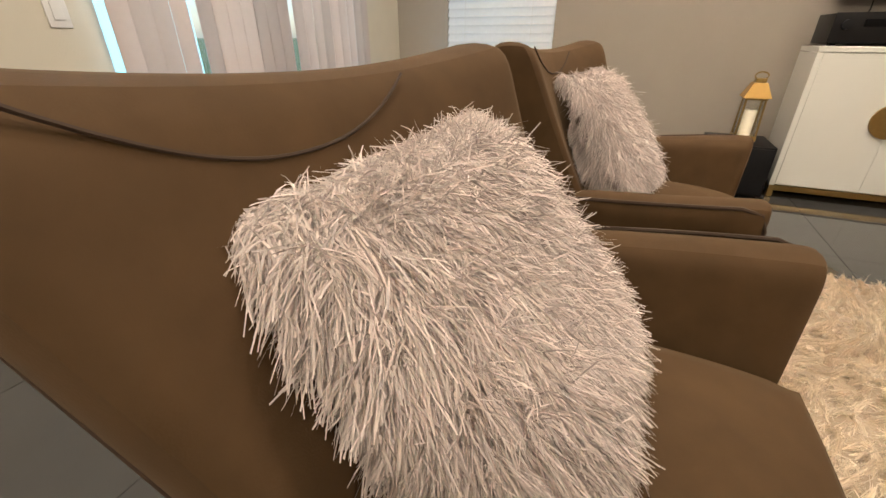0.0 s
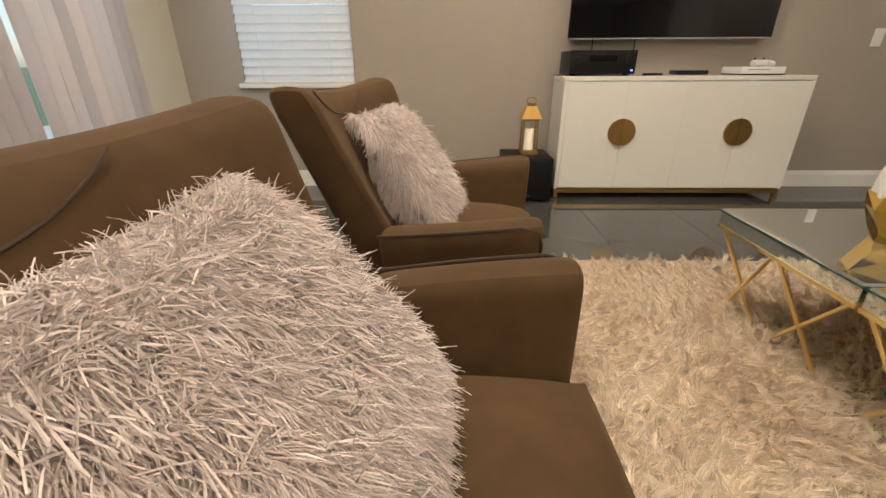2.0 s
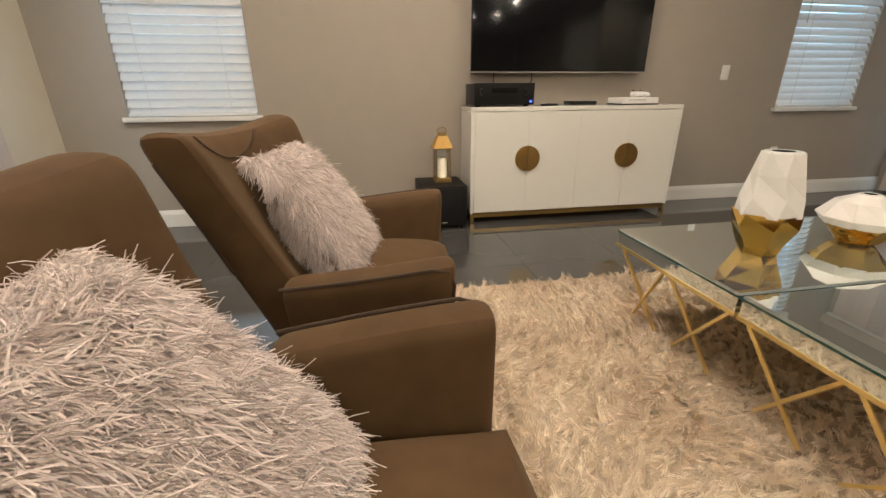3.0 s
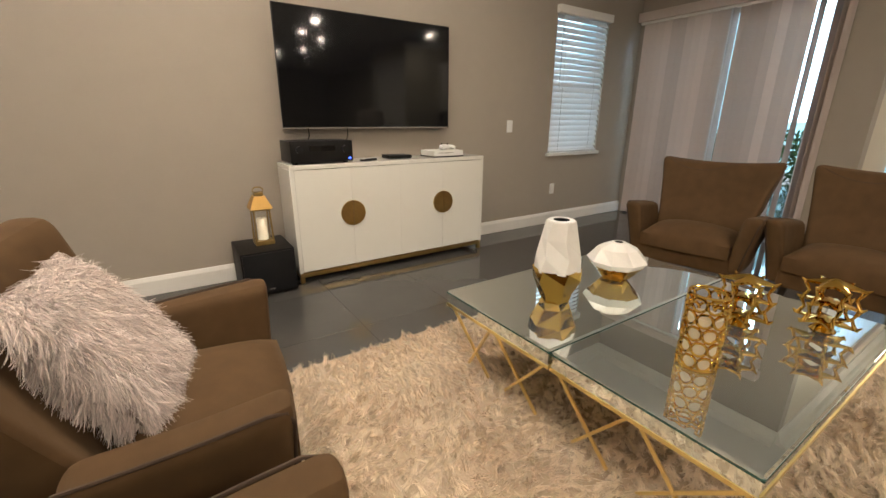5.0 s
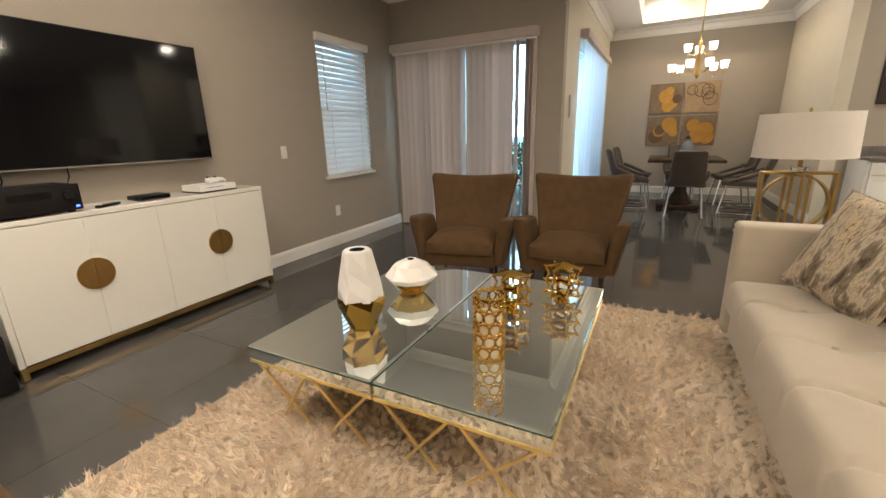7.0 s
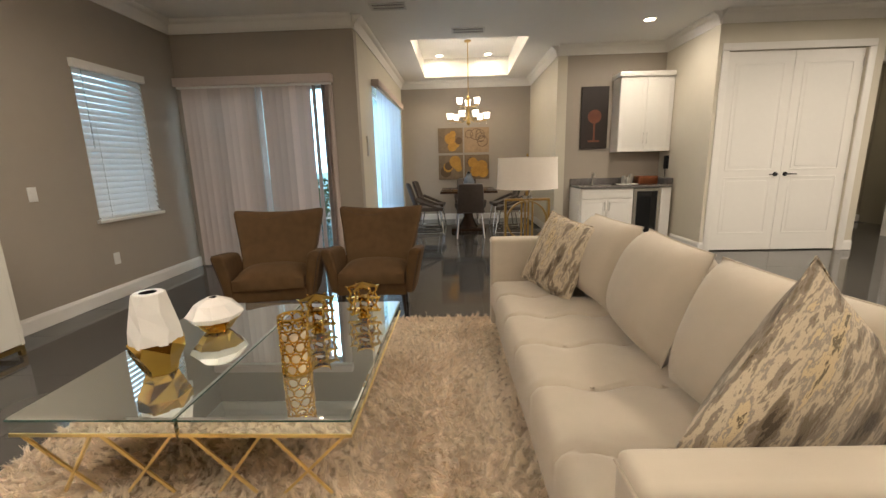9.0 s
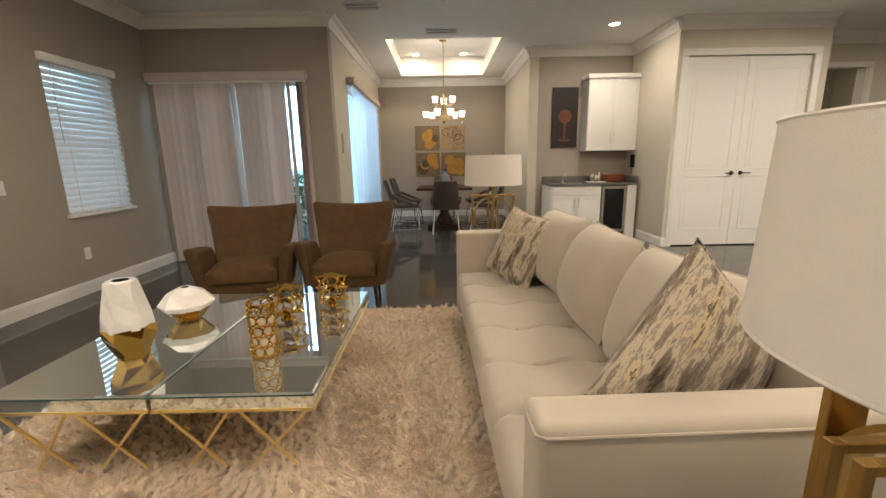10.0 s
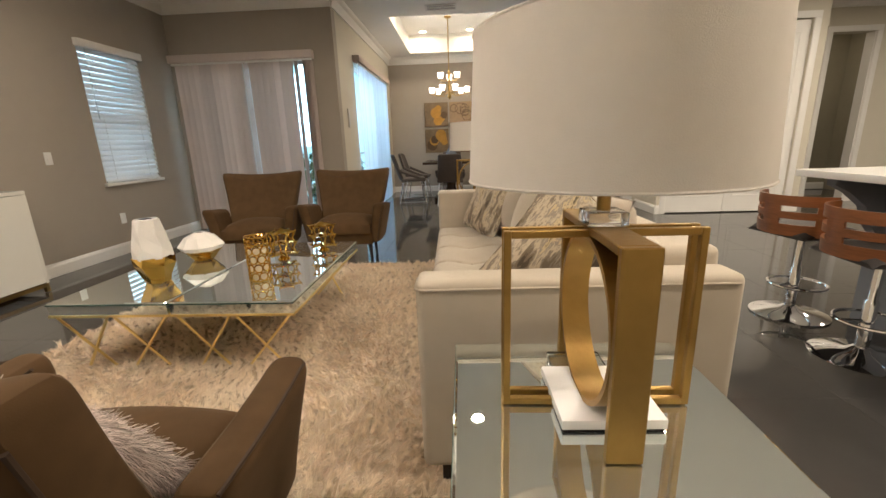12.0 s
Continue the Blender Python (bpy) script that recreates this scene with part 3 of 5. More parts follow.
closet = tagged(new("door_4"), "white double closet doors with lever handles, closed", "door", "", "structure")
closet.matrix_basis = pose(X_CL, -2.45, 0, 0, 0, -90)
for s in (0, 1):
    W = 0.82
    leaf = part("door_leaf", panel_leaf(W, 2.50, [(0.11, W - 0.11, 0.22, 0.97), (0.11, W - 0.11, 1.05, 2.36)]), M_WHITE, closet, at=pose(0.003 + s * 0.824, 0.03, 0.015))
    hx = W - 0.06 if s == 0 else 0.06
    sg = -1 if s == 0 else 1
    part("rosette", lathe([(0, 0), (0.028, 0), (0.028, 0.008), (0.02, 0.012), (0, 0.012)], 20), M_BLACK, leaf, "dark bronze rosette", at=pose(hx, -0.001, 1.0, 90))
    part("lever", tube([(hx, -0.012, 1.0), (hx, -0.05, 1.0), (hx + sg * 0.02, -0.055, 1.0), (hx + sg * 0.11, -0.055, 0.998)], [0.009, 0.009, 0.009, 0.006], 8), M_BLACK, leaf, "dark bronze lever handle")
    for hz in (0.22, 0.95, 1.68, 2.34):
        xx = 0.004 if s == 0 else W - 0.004
        part("hinge", tube([(xx, -0.006, hz - 0.05), (xx, -0.006, hz + 0.05)], 0.008, 8), M_STEEL, leaf)
cs = bm_new()
for a, b, c, d in ((-0.085, 0.0, 0.0, 2.52), (1.65, 1.735, 0.0, 2.52), (-0.085, 1.735, 2.52, 2.605)):
    add_box(cs, a, b, -0.018, 0.0, c, d, 0.005, 2)
part("casing", cs, M_WHITE, closet)

hall = tagged(new("door_5"), "white cased opening to a dim olive hall", "doorway", "", "structure")
hall.matrix_basis = pose(X_HALL, -5.00, 0, 0, 0, -90)
hc = bm_new()
for a, b, c, d in ((-0.08, 0.0, 0.0, 2.50), (0.62, 0.70, 0.0, 2.50), (-0.08, 0.70, 2.50, 2.58)):
    add_box(hc, a, b, -0.018, 0.0, c, d, 0.005, 2)
for a, b in ((0.0, 0.014), (0.606, 0.62)):
    add_box(hc, a, b, 0.0, T, 0.0, 2.50)
part("casing", hc, M_WHITE, hall)


def wall_plate(name, m, label, kind):
    ob = thing(name, label, "wall switch" if kind == "switch" else "outlet", m)
    part("plate", box(-0.036, 0.036, -0.006, 0.001, -0.058, 0.058, 0.003), M_PLASTIC_W, ob)
    if kind == "switch":
        part("rocker", box(-0.017, 0.017, -0.010, -0.005, -0.033, 0.033, 0.002), M_PLASTIC_W, ob)
    else:
        for z in (-0.02, 0.02):
            part("socket", box(-0.016, 0.016, -0.009, -0.005, z - 0.014, z + 0.014, 0.004), M_PLASTIC_W, ob)
    return ob


wall_plate("light_switch", pose(4.33, Y_TV, 1.086), "white rocker switch on the taupe wall", "switch")
wall_plate("wall_outlet", pose(5.02, Y_TV, 0.40), "white outlet on the taupe wall", "outlet")
wall_plate("light_switch", pose(X_W, 1.87, 0.98, 0, 0, 90), "white switch plate beside the sliding door", "switch")
tp = thing("thermostat", "small white thermostat on the cream wall", "thermostat", pose(6.75, Y_DIN_N, 1.50))
part("body", box(-0.03, 0.03, -0.02, 0.001, -0.13, 0.13, 0.004), M_STEEL, tp)


# ---- ceiling fixtures ----
def downlight(x, y, z, power, colour=LAMP_WARM):
    ob = thing("downlight", "round white recessed ceiling downlight, lit, seen or added as fill", "downlight", pose(x, y, z), "recessed ceiling downlights")
    part("trim_ring", lathe([(0.065, -0.001), (0.085, -0.001), (0.085, -0.008), (0.068, -0.012), (0.065, -0.008), (0.065, -0.001)], 28), M_WHITE, ob)
    part("lens", lathe([(0, -0.004), (0.064, -0.004), (0.064, -0.001), (0, -0.001)], 24), M_DOWN, ob, "glowing warm lens")
    l = new("downlight_lamp", bpy.data.lights.new("downlight_lamp", "AREA"))
    l.data.shape, l.data.size, l.data.energy, l.data.color = "DISK", 0.12, power, colour
    l.data.spread = radians(175)
    l.matrix_world = pose(x, y, z - 0.02)


# first six show in reflections; the last seven are unseen, added to brighten
for x, y in ((4.45, 0.36), (4.25, -1.46), (4.36, -2.75), (5.0, -3.45), (5.1, -5.3), (4.56, -6.2), (1.2, 0.30), (1.2, -1.46), (1.3, -2.75), (1.6, -5.4), (0.7, 2.35), (1.75, 2.95), (3.4, 3.15)):
    downlight(x, y, CEIL, 12 if -0.5 < y < 1 else 16 if y > 3 else (33 if y > 2 else 26 if y < -2.5 and x > 4.2 else 40))
# unseen hall lamp, added because the closed hall would be too dark
downlight(X_HALL + 0.8, -5.5, CEIL, 9)
# a dim ceiling disc, made a lit lamp here to brighten the bar
downlight(6.9, -1.55, CEIL, 20)
# warm tint stands in for the tray's cove light; x 8.0 pair is added
for x, y in ((9.86, 1.24), (9.86, 0.28), (8.0, 1.24), (8.0, 0.28)):
    downlight(x, y, CEIL + 0.36, 7, (1.0, 0.80, 0.54))


def ceiling_vent(x, y, w, d, m=None, label="white ceiling air vent with dark slots"):
    ob = thing("air_vent", label, "vent", m or pose(x, y, CEIL))
    fr = bm_new()
    for a, b, c, e in ((-w, w, -d, -d + 0.02), (-w, w, d - 0.02, d), (-w, -w + 0.02, -d + 0.02, d - 0.02), (w - 0.02, w, -d + 0.02, d - 0.02), (-0.01, 0.01, -d + 0.02, d - 0.02)):
        add_box(fr, a, b, c, e, -0.012, -0.001)
    part("frame", fr, M_VENT, ob)
    part("backing", box(-w + 0.02, w - 0.02, -d + 0.02, d - 0.02, -0.003, -0.001), M_VENT_DARK, ob)
    sm = box(-w + 0.02, w - 0.02, -0.0035, 0.0035, -0.012, -0.004)
    me = mesh_of("slat", sm, M_VENT, False)
    n = max(3, int(2 * d / 0.028))
    for k in range(n):
        piece("slat", me, ob, pose(0, -d + 0.03 + (2 * d - 0.06) * k / (n - 1), 0, 30))


ceiling_vent(6.12, 1.65, 0.10, 0.20)
ceiling_vent(7.08, 0.74, 0.12, 0.22)
ceiling_vent(0, 0, 0.17, 0.10, pose(X_HALL, -5.12, 2.745, 90, 0, -90), "white wall air return above the hall opening")

# ---- television wall ----
tv = thing("television", "large flat black television on the taupe wall", "television", pose(2.81, 4.225, 1.48))
part("body", box(-0.66, 0.66, 0.012, 0.06, -0.36, 0.36, 0.006), M_BLACK, tv)
part("bezel", box(-0.703, 0.703, 0.0, 0.014, -0.395, 0.40, 0.003), M_BLACK, tv)
part("screen", box(-0.696, 0.696, -0.002, 0.002, -0.384, 0.394), M_SCREEN, tv, "glossy black screen", smooth=False)
part("trim_strip", box(-0.703, 0.703, -0.003, 0.004, -0.398, -0.390), M_SILVER, tv, "silver lower trim")
part("wall_mount", box(-0.25, 0.25, 0.06, 0.104, -0.2, 0.2), M_BLACK, tv)
for sx in (-0.52, -0.22):
    part("cable", tube([(sx, 0.03, -0.35), (sx + 0.01, 0.05, -0.45), (sx - 0.03, 0.06, -0.55), (sx - 0.02, 0.03, -0.62)], 0.004, 6), M_BLACK, tv)

CX0, CX1, CY0, CY1, CH = 2.055, 3.715, 3.966, 4.30, 0.85
sb = thing("sideboard", "white lacquered sideboard with round brass pulls on a brass base", "sideboard", pose((CX0 + CX1) / 2, (CY0 + CY1) / 2, 0))
hw, hd = (CX1 - CX0) / 2, (CY1 - CY0) / 2
cb2 = bm_new()
add_box(cb2, -hw, hw, -hd + 0.02, hd, 0.078, 0.11, 0.003, 1)
add_box(cb2, -hw, hw, -hd, hd, CH - 0.03, CH, 0.003, 1)
add_box(cb2, -hw, -hw + 0.03, -hd, hd, 0.078, CH - 0.03, 0.003, 1)
add_box(cb2, hw - 0.03, hw, -hd, hd, 0.078, CH - 0.03, 0.003, 1)
add_box(cb2, -hw + 0.03, hw - 0.03, hd - 0.02, hd, 0.11, CH - 0.03)
add_box(cb2, -0.012, 0.012, -hd + 0.02, hd - 0.02, 0.11, CH - 0.03)
part("body", cb2, M_LACQ, sb)
dw = (2 * hw - 0.06) / 4
for k in range(4):
    xa = -hw + 0.03 + k * dw
    d = part("door", box(xa + 0.0003, xa + dw - 0.0003, -hd - 0.002, -hd + 0.018, 0.088, CH - 0.034, 0.0008, 1), M_LACQ, sb)
    sgn = 1 if k % 2 == 0 else -1
    ex = xa + dw - 0.002 if sgn == 1 else xa + 0.002
    hb = bm_new()
    n = 20
    ring = [(ex - sgn * 0.092 * math.sin(math.pi * i / n), 0.486 + 0.092 * math.cos(math.pi * i / n)) for i in range(n + 1)]
    fr = [hb.verts.new((x, -hd - 0.014, z)) for x, z in ring]
    bk = [hb.verts.new((x, -hd - 0.0015, z)) for x, z in ring]
    hb.faces.new(fr)
    hb.faces.new(bk)
    for i in range(n + 1):
        j = (i + 1) % (n + 1)
        hb.faces.new((fr[i], fr[j], bk[j], bk[i]))
    part("pull", hb, M_BRASS, d, "half-round antique brass pull")
fr = bm_new()
add_box(fr, -hw + 0.005, hw - 0.005, -hd + 0.005, -hd + 0.03, 0.045, 0.078, 0.002, 1)
add_box(fr, -hw + 0.005, hw - 0.005, hd - 0.03, hd - 0.005, 0.045, 0.078, 0.002, 1)
add_box(fr, -hw + 0.005, -hw + 0.03, -hd + 0.03, hd - 0.03, 0.045, 0.078, 0.002, 1)
add_box(fr, hw - 0.03, hw - 0.005, -hd + 0.03, hd - 0.03, 0.045, 0.078, 0.002, 1)
part("base_frame", fr, M_BRASS, sb, "brass base frame")
for lx in (-hw + 0.02, hw - 0.02):
    for ly in (-hd + 0.02, hd - 0.02):
        part("leg", box(lx - 0.016, lx + 0.016, ly - 0.016, ly + 0.016, 0.003, 0.046, 0.003, 1), M_BRASS, sb)

rc = thing("av_receiver", "black audio receiver on the sideboard", "receiver", pose(2.295, 4.11, CH))
part("case", box(-0.215, 0.215, -0.125, 0.15, 0.012, 0.155, 0.004), M_BLACK, rc)
part("front_panel", box(-0.218, 0.218, -0.136, -0.124, 0.014, 0.157, 0.004), M_BLACK_SATIN, rc)
part("display", box(-0.09, 0.09, -0.138, -0.135, 0.09, 0.125), M_SCREEN, rc)
for kx in (-0.16, 0.16):
    part("knob", lathe([(0, 0), (0.024, 0), (0.023, 0.018), (0, 0.02)], 20), M_BLACK, rc, at=pose(kx, -0.136, 0.10, 90))
part("led", box(0.185, 0.20, -0.139, -0.135, 0.03, 0.04), M_LED, rc, "small blue power light")
for fx in (-0.18, 0.18):
    part("foot", lathe([(0, 0), (0.02, 0), (0.02, 0.013), (0, 0.013)], 12), M_BLACK, rc, at=pose(fx, -0.08, 0))
mp = thing("media_player", "flat black media player box on the sideboard", "media player", pose(2.93, 4.10, CH))
part("case", box(-0.10, 0.10, -0.07, 0.07, 0.004, 0.032, 0.006), M_BLACK, mp)
part("front_strip", box(-0.09, 0.09, -0.072, -0.069, 0.012, 0.024), M_SCREEN, mp)
rm = thing("remote_control", "slim black remote control lying on the sideboard", "remote", pose(2.66, 4.04, CH, 0, 0, 25))
part("case", box(-0.075, 0.075, -0.02, 0.02, 0.0005, 0.016, 0.006), M_BLACK, rm)
for k in range(5):
    part("button", lathe([(0, 0), (0.005, 0), (0.005, 0.002), (0, 0.002)], 8), M_PLASTIC_W if k == 0 else M_BLACK_SATIN, rm, at=pose(-0.05 + 0.022 * k, 0, 0.016))
gc = thing("game_console", "slim white game console on the sideboard", "game console", pose(3.37, 4.11, CH))
part("case", box(-0.145, 0.145, -0.11, 0.11, 0.006, 0.052, 0.004), M_PLASTIC_W, gc)
part("vent_band", box(-0.146, 0.146, -0.111, 0.111, 0.001, 0.010), M_BLACK, gc)
part("disc_slot", box(-0.10, 0.04, -0.1115, -0.109, 0.034, 0.037), M_BLACK, gc)
gp = thing("game_controller", "white game controller resting on the console", "game controller", pose(3.40, 4.11, CH + 0.053, 0, 0, 12))
gbm = bm_new()
add_box(gbm, -0.045, 0.045, -0.03, 0.03, 0.006, 0.042, 0.014, 3)
add_tube(gbm, [(-0.045, 0.0, 0.024), (-0.066, -0.02, 0.02), (-0.07, -0.055, 0.016)], [0.018, 0.02, 0.012], 10)
add_tube(gbm, [(0.045, 0.0, 0.024), (0.066, -0.02, 0.02), (0.07, -0.055, 0.016)], [0.018, 0.02, 0.012], 10)
part("shell", gbm, M_PLASTIC_W, gp)
for kx, ky in ((-0.03, 0.01), (0.015, -0.015)):
    part("thumb_stick", lathe([(0, 0.04), (0.006, 0.04), (0.006, 0.05), (0.009, 0.053), (0, 0.054)], 12, kx, ky), M_BLACK, gp)

sw = thing("subwoofer", "black cube subwoofer on the tiled floor", "subwoofer", pose(1.845, 4.06, 0))
part("cabinet", box(-0.17, 0.17, -0.18, 0.20, 0.018, 0.315, 0.004), M_BLACK_SATIN, sw)
part("grille", box(-0.16, 0.16, -0.188, -0.179, 0.03, 0.305, 0.004), M_BLACK, sw)
part("badge", box(-0.02, 0.02, -0.1895, -0.1875, 0.045, 0.055), M_SILVER, sw)
for fx in (-0.13, 0.13):
    for fy in (-0.13, 0.15):
        part("foot", lathe([(0, 0.002), (0.018, 0.002), (0.018, 0.019), (0, 0.019)], 12), M_BLACK, sw, at=pose(fx, fy, 0))

# lantern with a candle
ln = thing("candle_lantern", "gold metal lantern with an ivory candle inside", "lantern", pose(1.865, 4.09, 0.316))
part("base", box(-0.062, 0.062, -0.062, 0.062, 0.0, 0.03, 0.004), M_PATINA, ln)
for px in (-0.055, 0.055):
    for py in (-0.055, 0.055):
        part("post", tube([(px, py, 0.03), (px * 0.9, py * 0.9, 0.245)], 0.006, 6), M_PATINA, ln)
tb = bm_new()
for a, b, c, d in ((-0.058, 0.058, -0.058, -0.048), (-0.058, 0.058, 0.048, 0.058), (-0.058, -0.048, -0.048, 0.048), (0.048, 0.058, -0.048, 0.048)):
    add_box(tb, a, b, c, d, 0.24, 0.253)
part("top_frame", tb, M_PATINA, ln)
rb = bm_new()
lo = [rb.verts.new((0.072 * sx, 0.072 * sy, 0.252)) for sx, sy in ((-1, -1), (1, -1), (1, 1), (-1, 1))]
hi = [rb.verts.new((0.036 * sx, 0.036 * sy, 0.335)) for sx, sy in ((-1, -1), (1, -1), (1, 1), (-1, 1))]
rb.faces.new(lo)
rb.faces.new(hi)
for k in range(4):
    rb.faces.new((lo[k], lo[(k + 1) % 4], hi[(k + 1) % 4], hi[k]))
part("roof", rb, M_ROOFGOLD, ln, "yellow gold pyramid roof", smooth=False)
part("chimney", box(-0.028, 0.028, -0.028, 0.028, 0.335, 0.36, 0.004), M_PATINA, ln)
part("ring_handle", tube([(0.034 * math.cos(a), 0, 0.372 + 0.022 * math.sin(a)) for a in [k * 2 * math.pi / 16 for k in range(16)]], 0.004, 6, True), M_PATINA, ln)
part("candle", lathe([(0, 0.03), (0.034, 0.03), (0.034, 0.175), (0.030, 0.18), (0.012, 0.174), (0, 0.173)], 24), M_WAX, ln, "ivory pillar candle")
part("wick", tube([(0, 0, 0.172), (0.002, 0, 0.185)], 0.0015, 5), M_BLACK, ln)
for k in range(4):
    a = k * 90
    part("pane", box(-0.048, 0.048, 0.051, 0.053, 0.032, 0.24), M_CLEAR, ln, smooth=False, at=pose(0, 0, 0, 0, 0, a)).visible_shadow = False


# ---- rug ----
RX0, RX1, RY0, RY1 = 1.33, 4.33, 0.42, 2.87
rug = thing("shag_rug", "thick cream and beige shag rug on the tiled floor", "rug", pose(0, 0, 0))
rugb = part("backing", box(RX0, RX1, RY0, RY1, 0.004, 0.014, 0.004), M_RUG_BASE, rug)


def strands(name, roots, dirs, length, width, bend, material, parent, rng, segs=2, label="", grav=(0, 0, -1.0), taper=0.75):
    """Many flat tapered strands as one mesh: roots and dirs are n x 3."""
    n = len(roots)
    side = np.cross(dirs, rng.normal(size=(n, 3)))
    side /= np.linalg.norm(side, axis=1, keepdims=True) + 1e-9
    L = length * rng.uniform(0.6, 1.15, (n, 1))
    wv = width * rng.uniform(0.6, 1.3, (n, 1))
    droop = bend * rng.uniform(0.3, 1.3, (n, 1))
    curl = np.cross(dirs, side) * rng.normal(0, 0.22, (n, 1))
    V, F = [], []
    for k in range(segs + 1):
        t = k / segs
        c = roots + dirs * L * t + (curl * L + np.array(grav) * droop) * t * t
        w = wv * (1 - taper * t ** 2) * 0.5
        V += [c - side * w, c + side * w]
    V = np.stack(V, axis=1).reshape(-1, 3)
    m = 2 * (segs + 1)
    base = np.arange(n)[:, None] * m
    for k in range(segs):
        F.append(base + np.array([2 * k, 2 * k + 1, 2 * k + 3, 2 * k + 2]))
    F = np.concatenate(F)
    me = join_np(name, V.tolist(), F.tolist(), material)
    for p in me.polygons:
        p.use_smooth = True
    ob = new(name, me)
    ob.parent = parent
    tagged(ob, label, kind="stuff")
    return ob


nr = np.random.default_rng(7)
STEP, PER = 0.032, 46
gx, gy = np.meshgrid(np.arange(RX0 + 0.015, RX1 - 0.01, STEP), np.arange(RY0 + 0.015, RY1 - 0.01, STEP))
gx = gx.ravel() + nr.normal(0, 0.012, gx.size)
gy = gy.ravel() + nr.normal(0, 0.012, gy.size)
fx = np.sin(gx * 4.1 + 1.3 * np.sin(gy * 3.0)) + 0.6 * np.sin(gy * 9.0 + gx * 3.0)
fy = np.cos(gy * 4.7 + 1.1 * np.sin(gx * 3.1)) + 0.6 * np.sin(gx * 8.0 - gy * 4.0)
tx = gx + 0.012 * fx + nr.normal(0, 0.015, gx.size)
ty = gy + 0.012 * fy + nr.normal(0, 0.015, gx.size)
tz = 0.042 + nr.normal(0, 0.009, gx.size)
root = np.stack([np.repeat(gx, PER) + nr.normal(0, 0.008, gx.size * PER), np.repeat(gy, PER) + nr.normal(0, 0.008, gx.size * PER), np.full(gx.size * PER, 0.012)], 1)
root[:, 0] = np.clip(root[:, 0], RX0 + 0.004, RX1 - 0.004)
root[:, 1] = np.clip(root[:, 1], RY0 + 0.004, RY1 - 0.004)
tip = np.stack([np.repeat(tx, PER), np.repeat(ty, PER), np.repeat(tz, PER)], 1) + nr.normal(0, 0.0042, root.shape)
d = tip - root
lng = np.linalg.norm(d, axis=1, keepdims=True)
strands("shag_layer", root, d / lng, lng * 1.05, 0.0028, 0.008, M_RUG, rug, nr, 2, "long tufted cream pile")


# ---- armchairs ----
def slab_mesh(inner, outer, nu, nv, sharp=0.0):
    """A closed slab between two surfaces given over u in -1..1 and v in 0..1; sharp creases its rims."""
    bm = bm_new()
    crease = bm.edges.layers.float.new("crease_edge")
    I = [[bm.verts.new(inner(-1 + 2 * i / nu, j / nv)) for i in range(nu + 1)] for j in range(nv + 1)]
    O = [[bm.verts.new(outer(-1 + 2 * i / nu, j / nv)) for i in range(nu + 1)] for j in range(nv + 1)]
    for j in range(nv):
        for i in range(nu):
            bm.faces.new((I[j][i], I[j][i + 1], I[j + 1][i + 1], I[j + 1][i]))
            bm.faces.new((O[j][i], O[j + 1][i], O[j + 1][i + 1], O[j][i + 1]))
    for i in range(nu):
        bm.faces.new((I[0][i], O[0][i], O[0][i + 1], I[0][i + 1]))
        bm.faces.new((I[nv][i], I[nv][i + 1], O[nv][i + 1], O[nv][i]))
    for j in range(nv):
        bm.faces.new((I[j][0], I[j + 1][0], O[j + 1][0], O[j][0]))
        bm.faces.new((I[j][nu], O[j][nu], O[j + 1][nu], I[j + 1][nu]))
    for G in (I, O):
        for rim in (G[0], G[nv], [row[0] for row in G], [row[nu] for row in G]):
            for a, b in zip(rim, rim[1:]):
                bm.edges.get((a, b))[crease] = sharp
    return bm


def rounded(ob, levels=2):
    sub = ob.modifiers.new("rounding", "SUBSURF")
    sub.levels = sub.render_levels = levels
    return ob


def back_in(u, v):
    w = 0.285 + 0.110 * v ** 1.3
    z = 0.30 + (0.560 + 0.030 * u * u) * v
    x = -0.085 - 0.232 * v + 0.085 * abs(u) ** 2.4 * (1 - 0.45 * v) - 0.012 * math.sin(math.pi * v)
    return Vector((x, w * u, z))


def back_out(u, v):
    w = 0.275 + 0.124 * v ** 1.2
    z = 0.20 + (0.660 + 0.030 * u * u) * v
    x = -0.185 - 0.220 * v + 0.03 * abs(u) ** 2.4 * (1 - 0.45 * v)
    return Vector((x, w * u, z))


def arm_side(s):
    """The two faces of an arm; s is +1 or -1."""
    def face(off):
        def f(u, v):
            x = -0.135 + 0.405 * (u + 1) / 2
            top = 0.548 + 0.050 * (u + 1) / 2
            z = 0.205 + (top - 0.205) * v
            lean = 0.262 + 0.050 * v ** 1.3 + 0.010 * math.sin(math.pi * (u + 1) / 2)
            x += (0.02 * v - 0.012) * (u + 1) / 2
            return Vector((x, s * (lean + off * (0.75 + 0.25 * v)), z))
        return f
    return face(0.0), face(0.11)


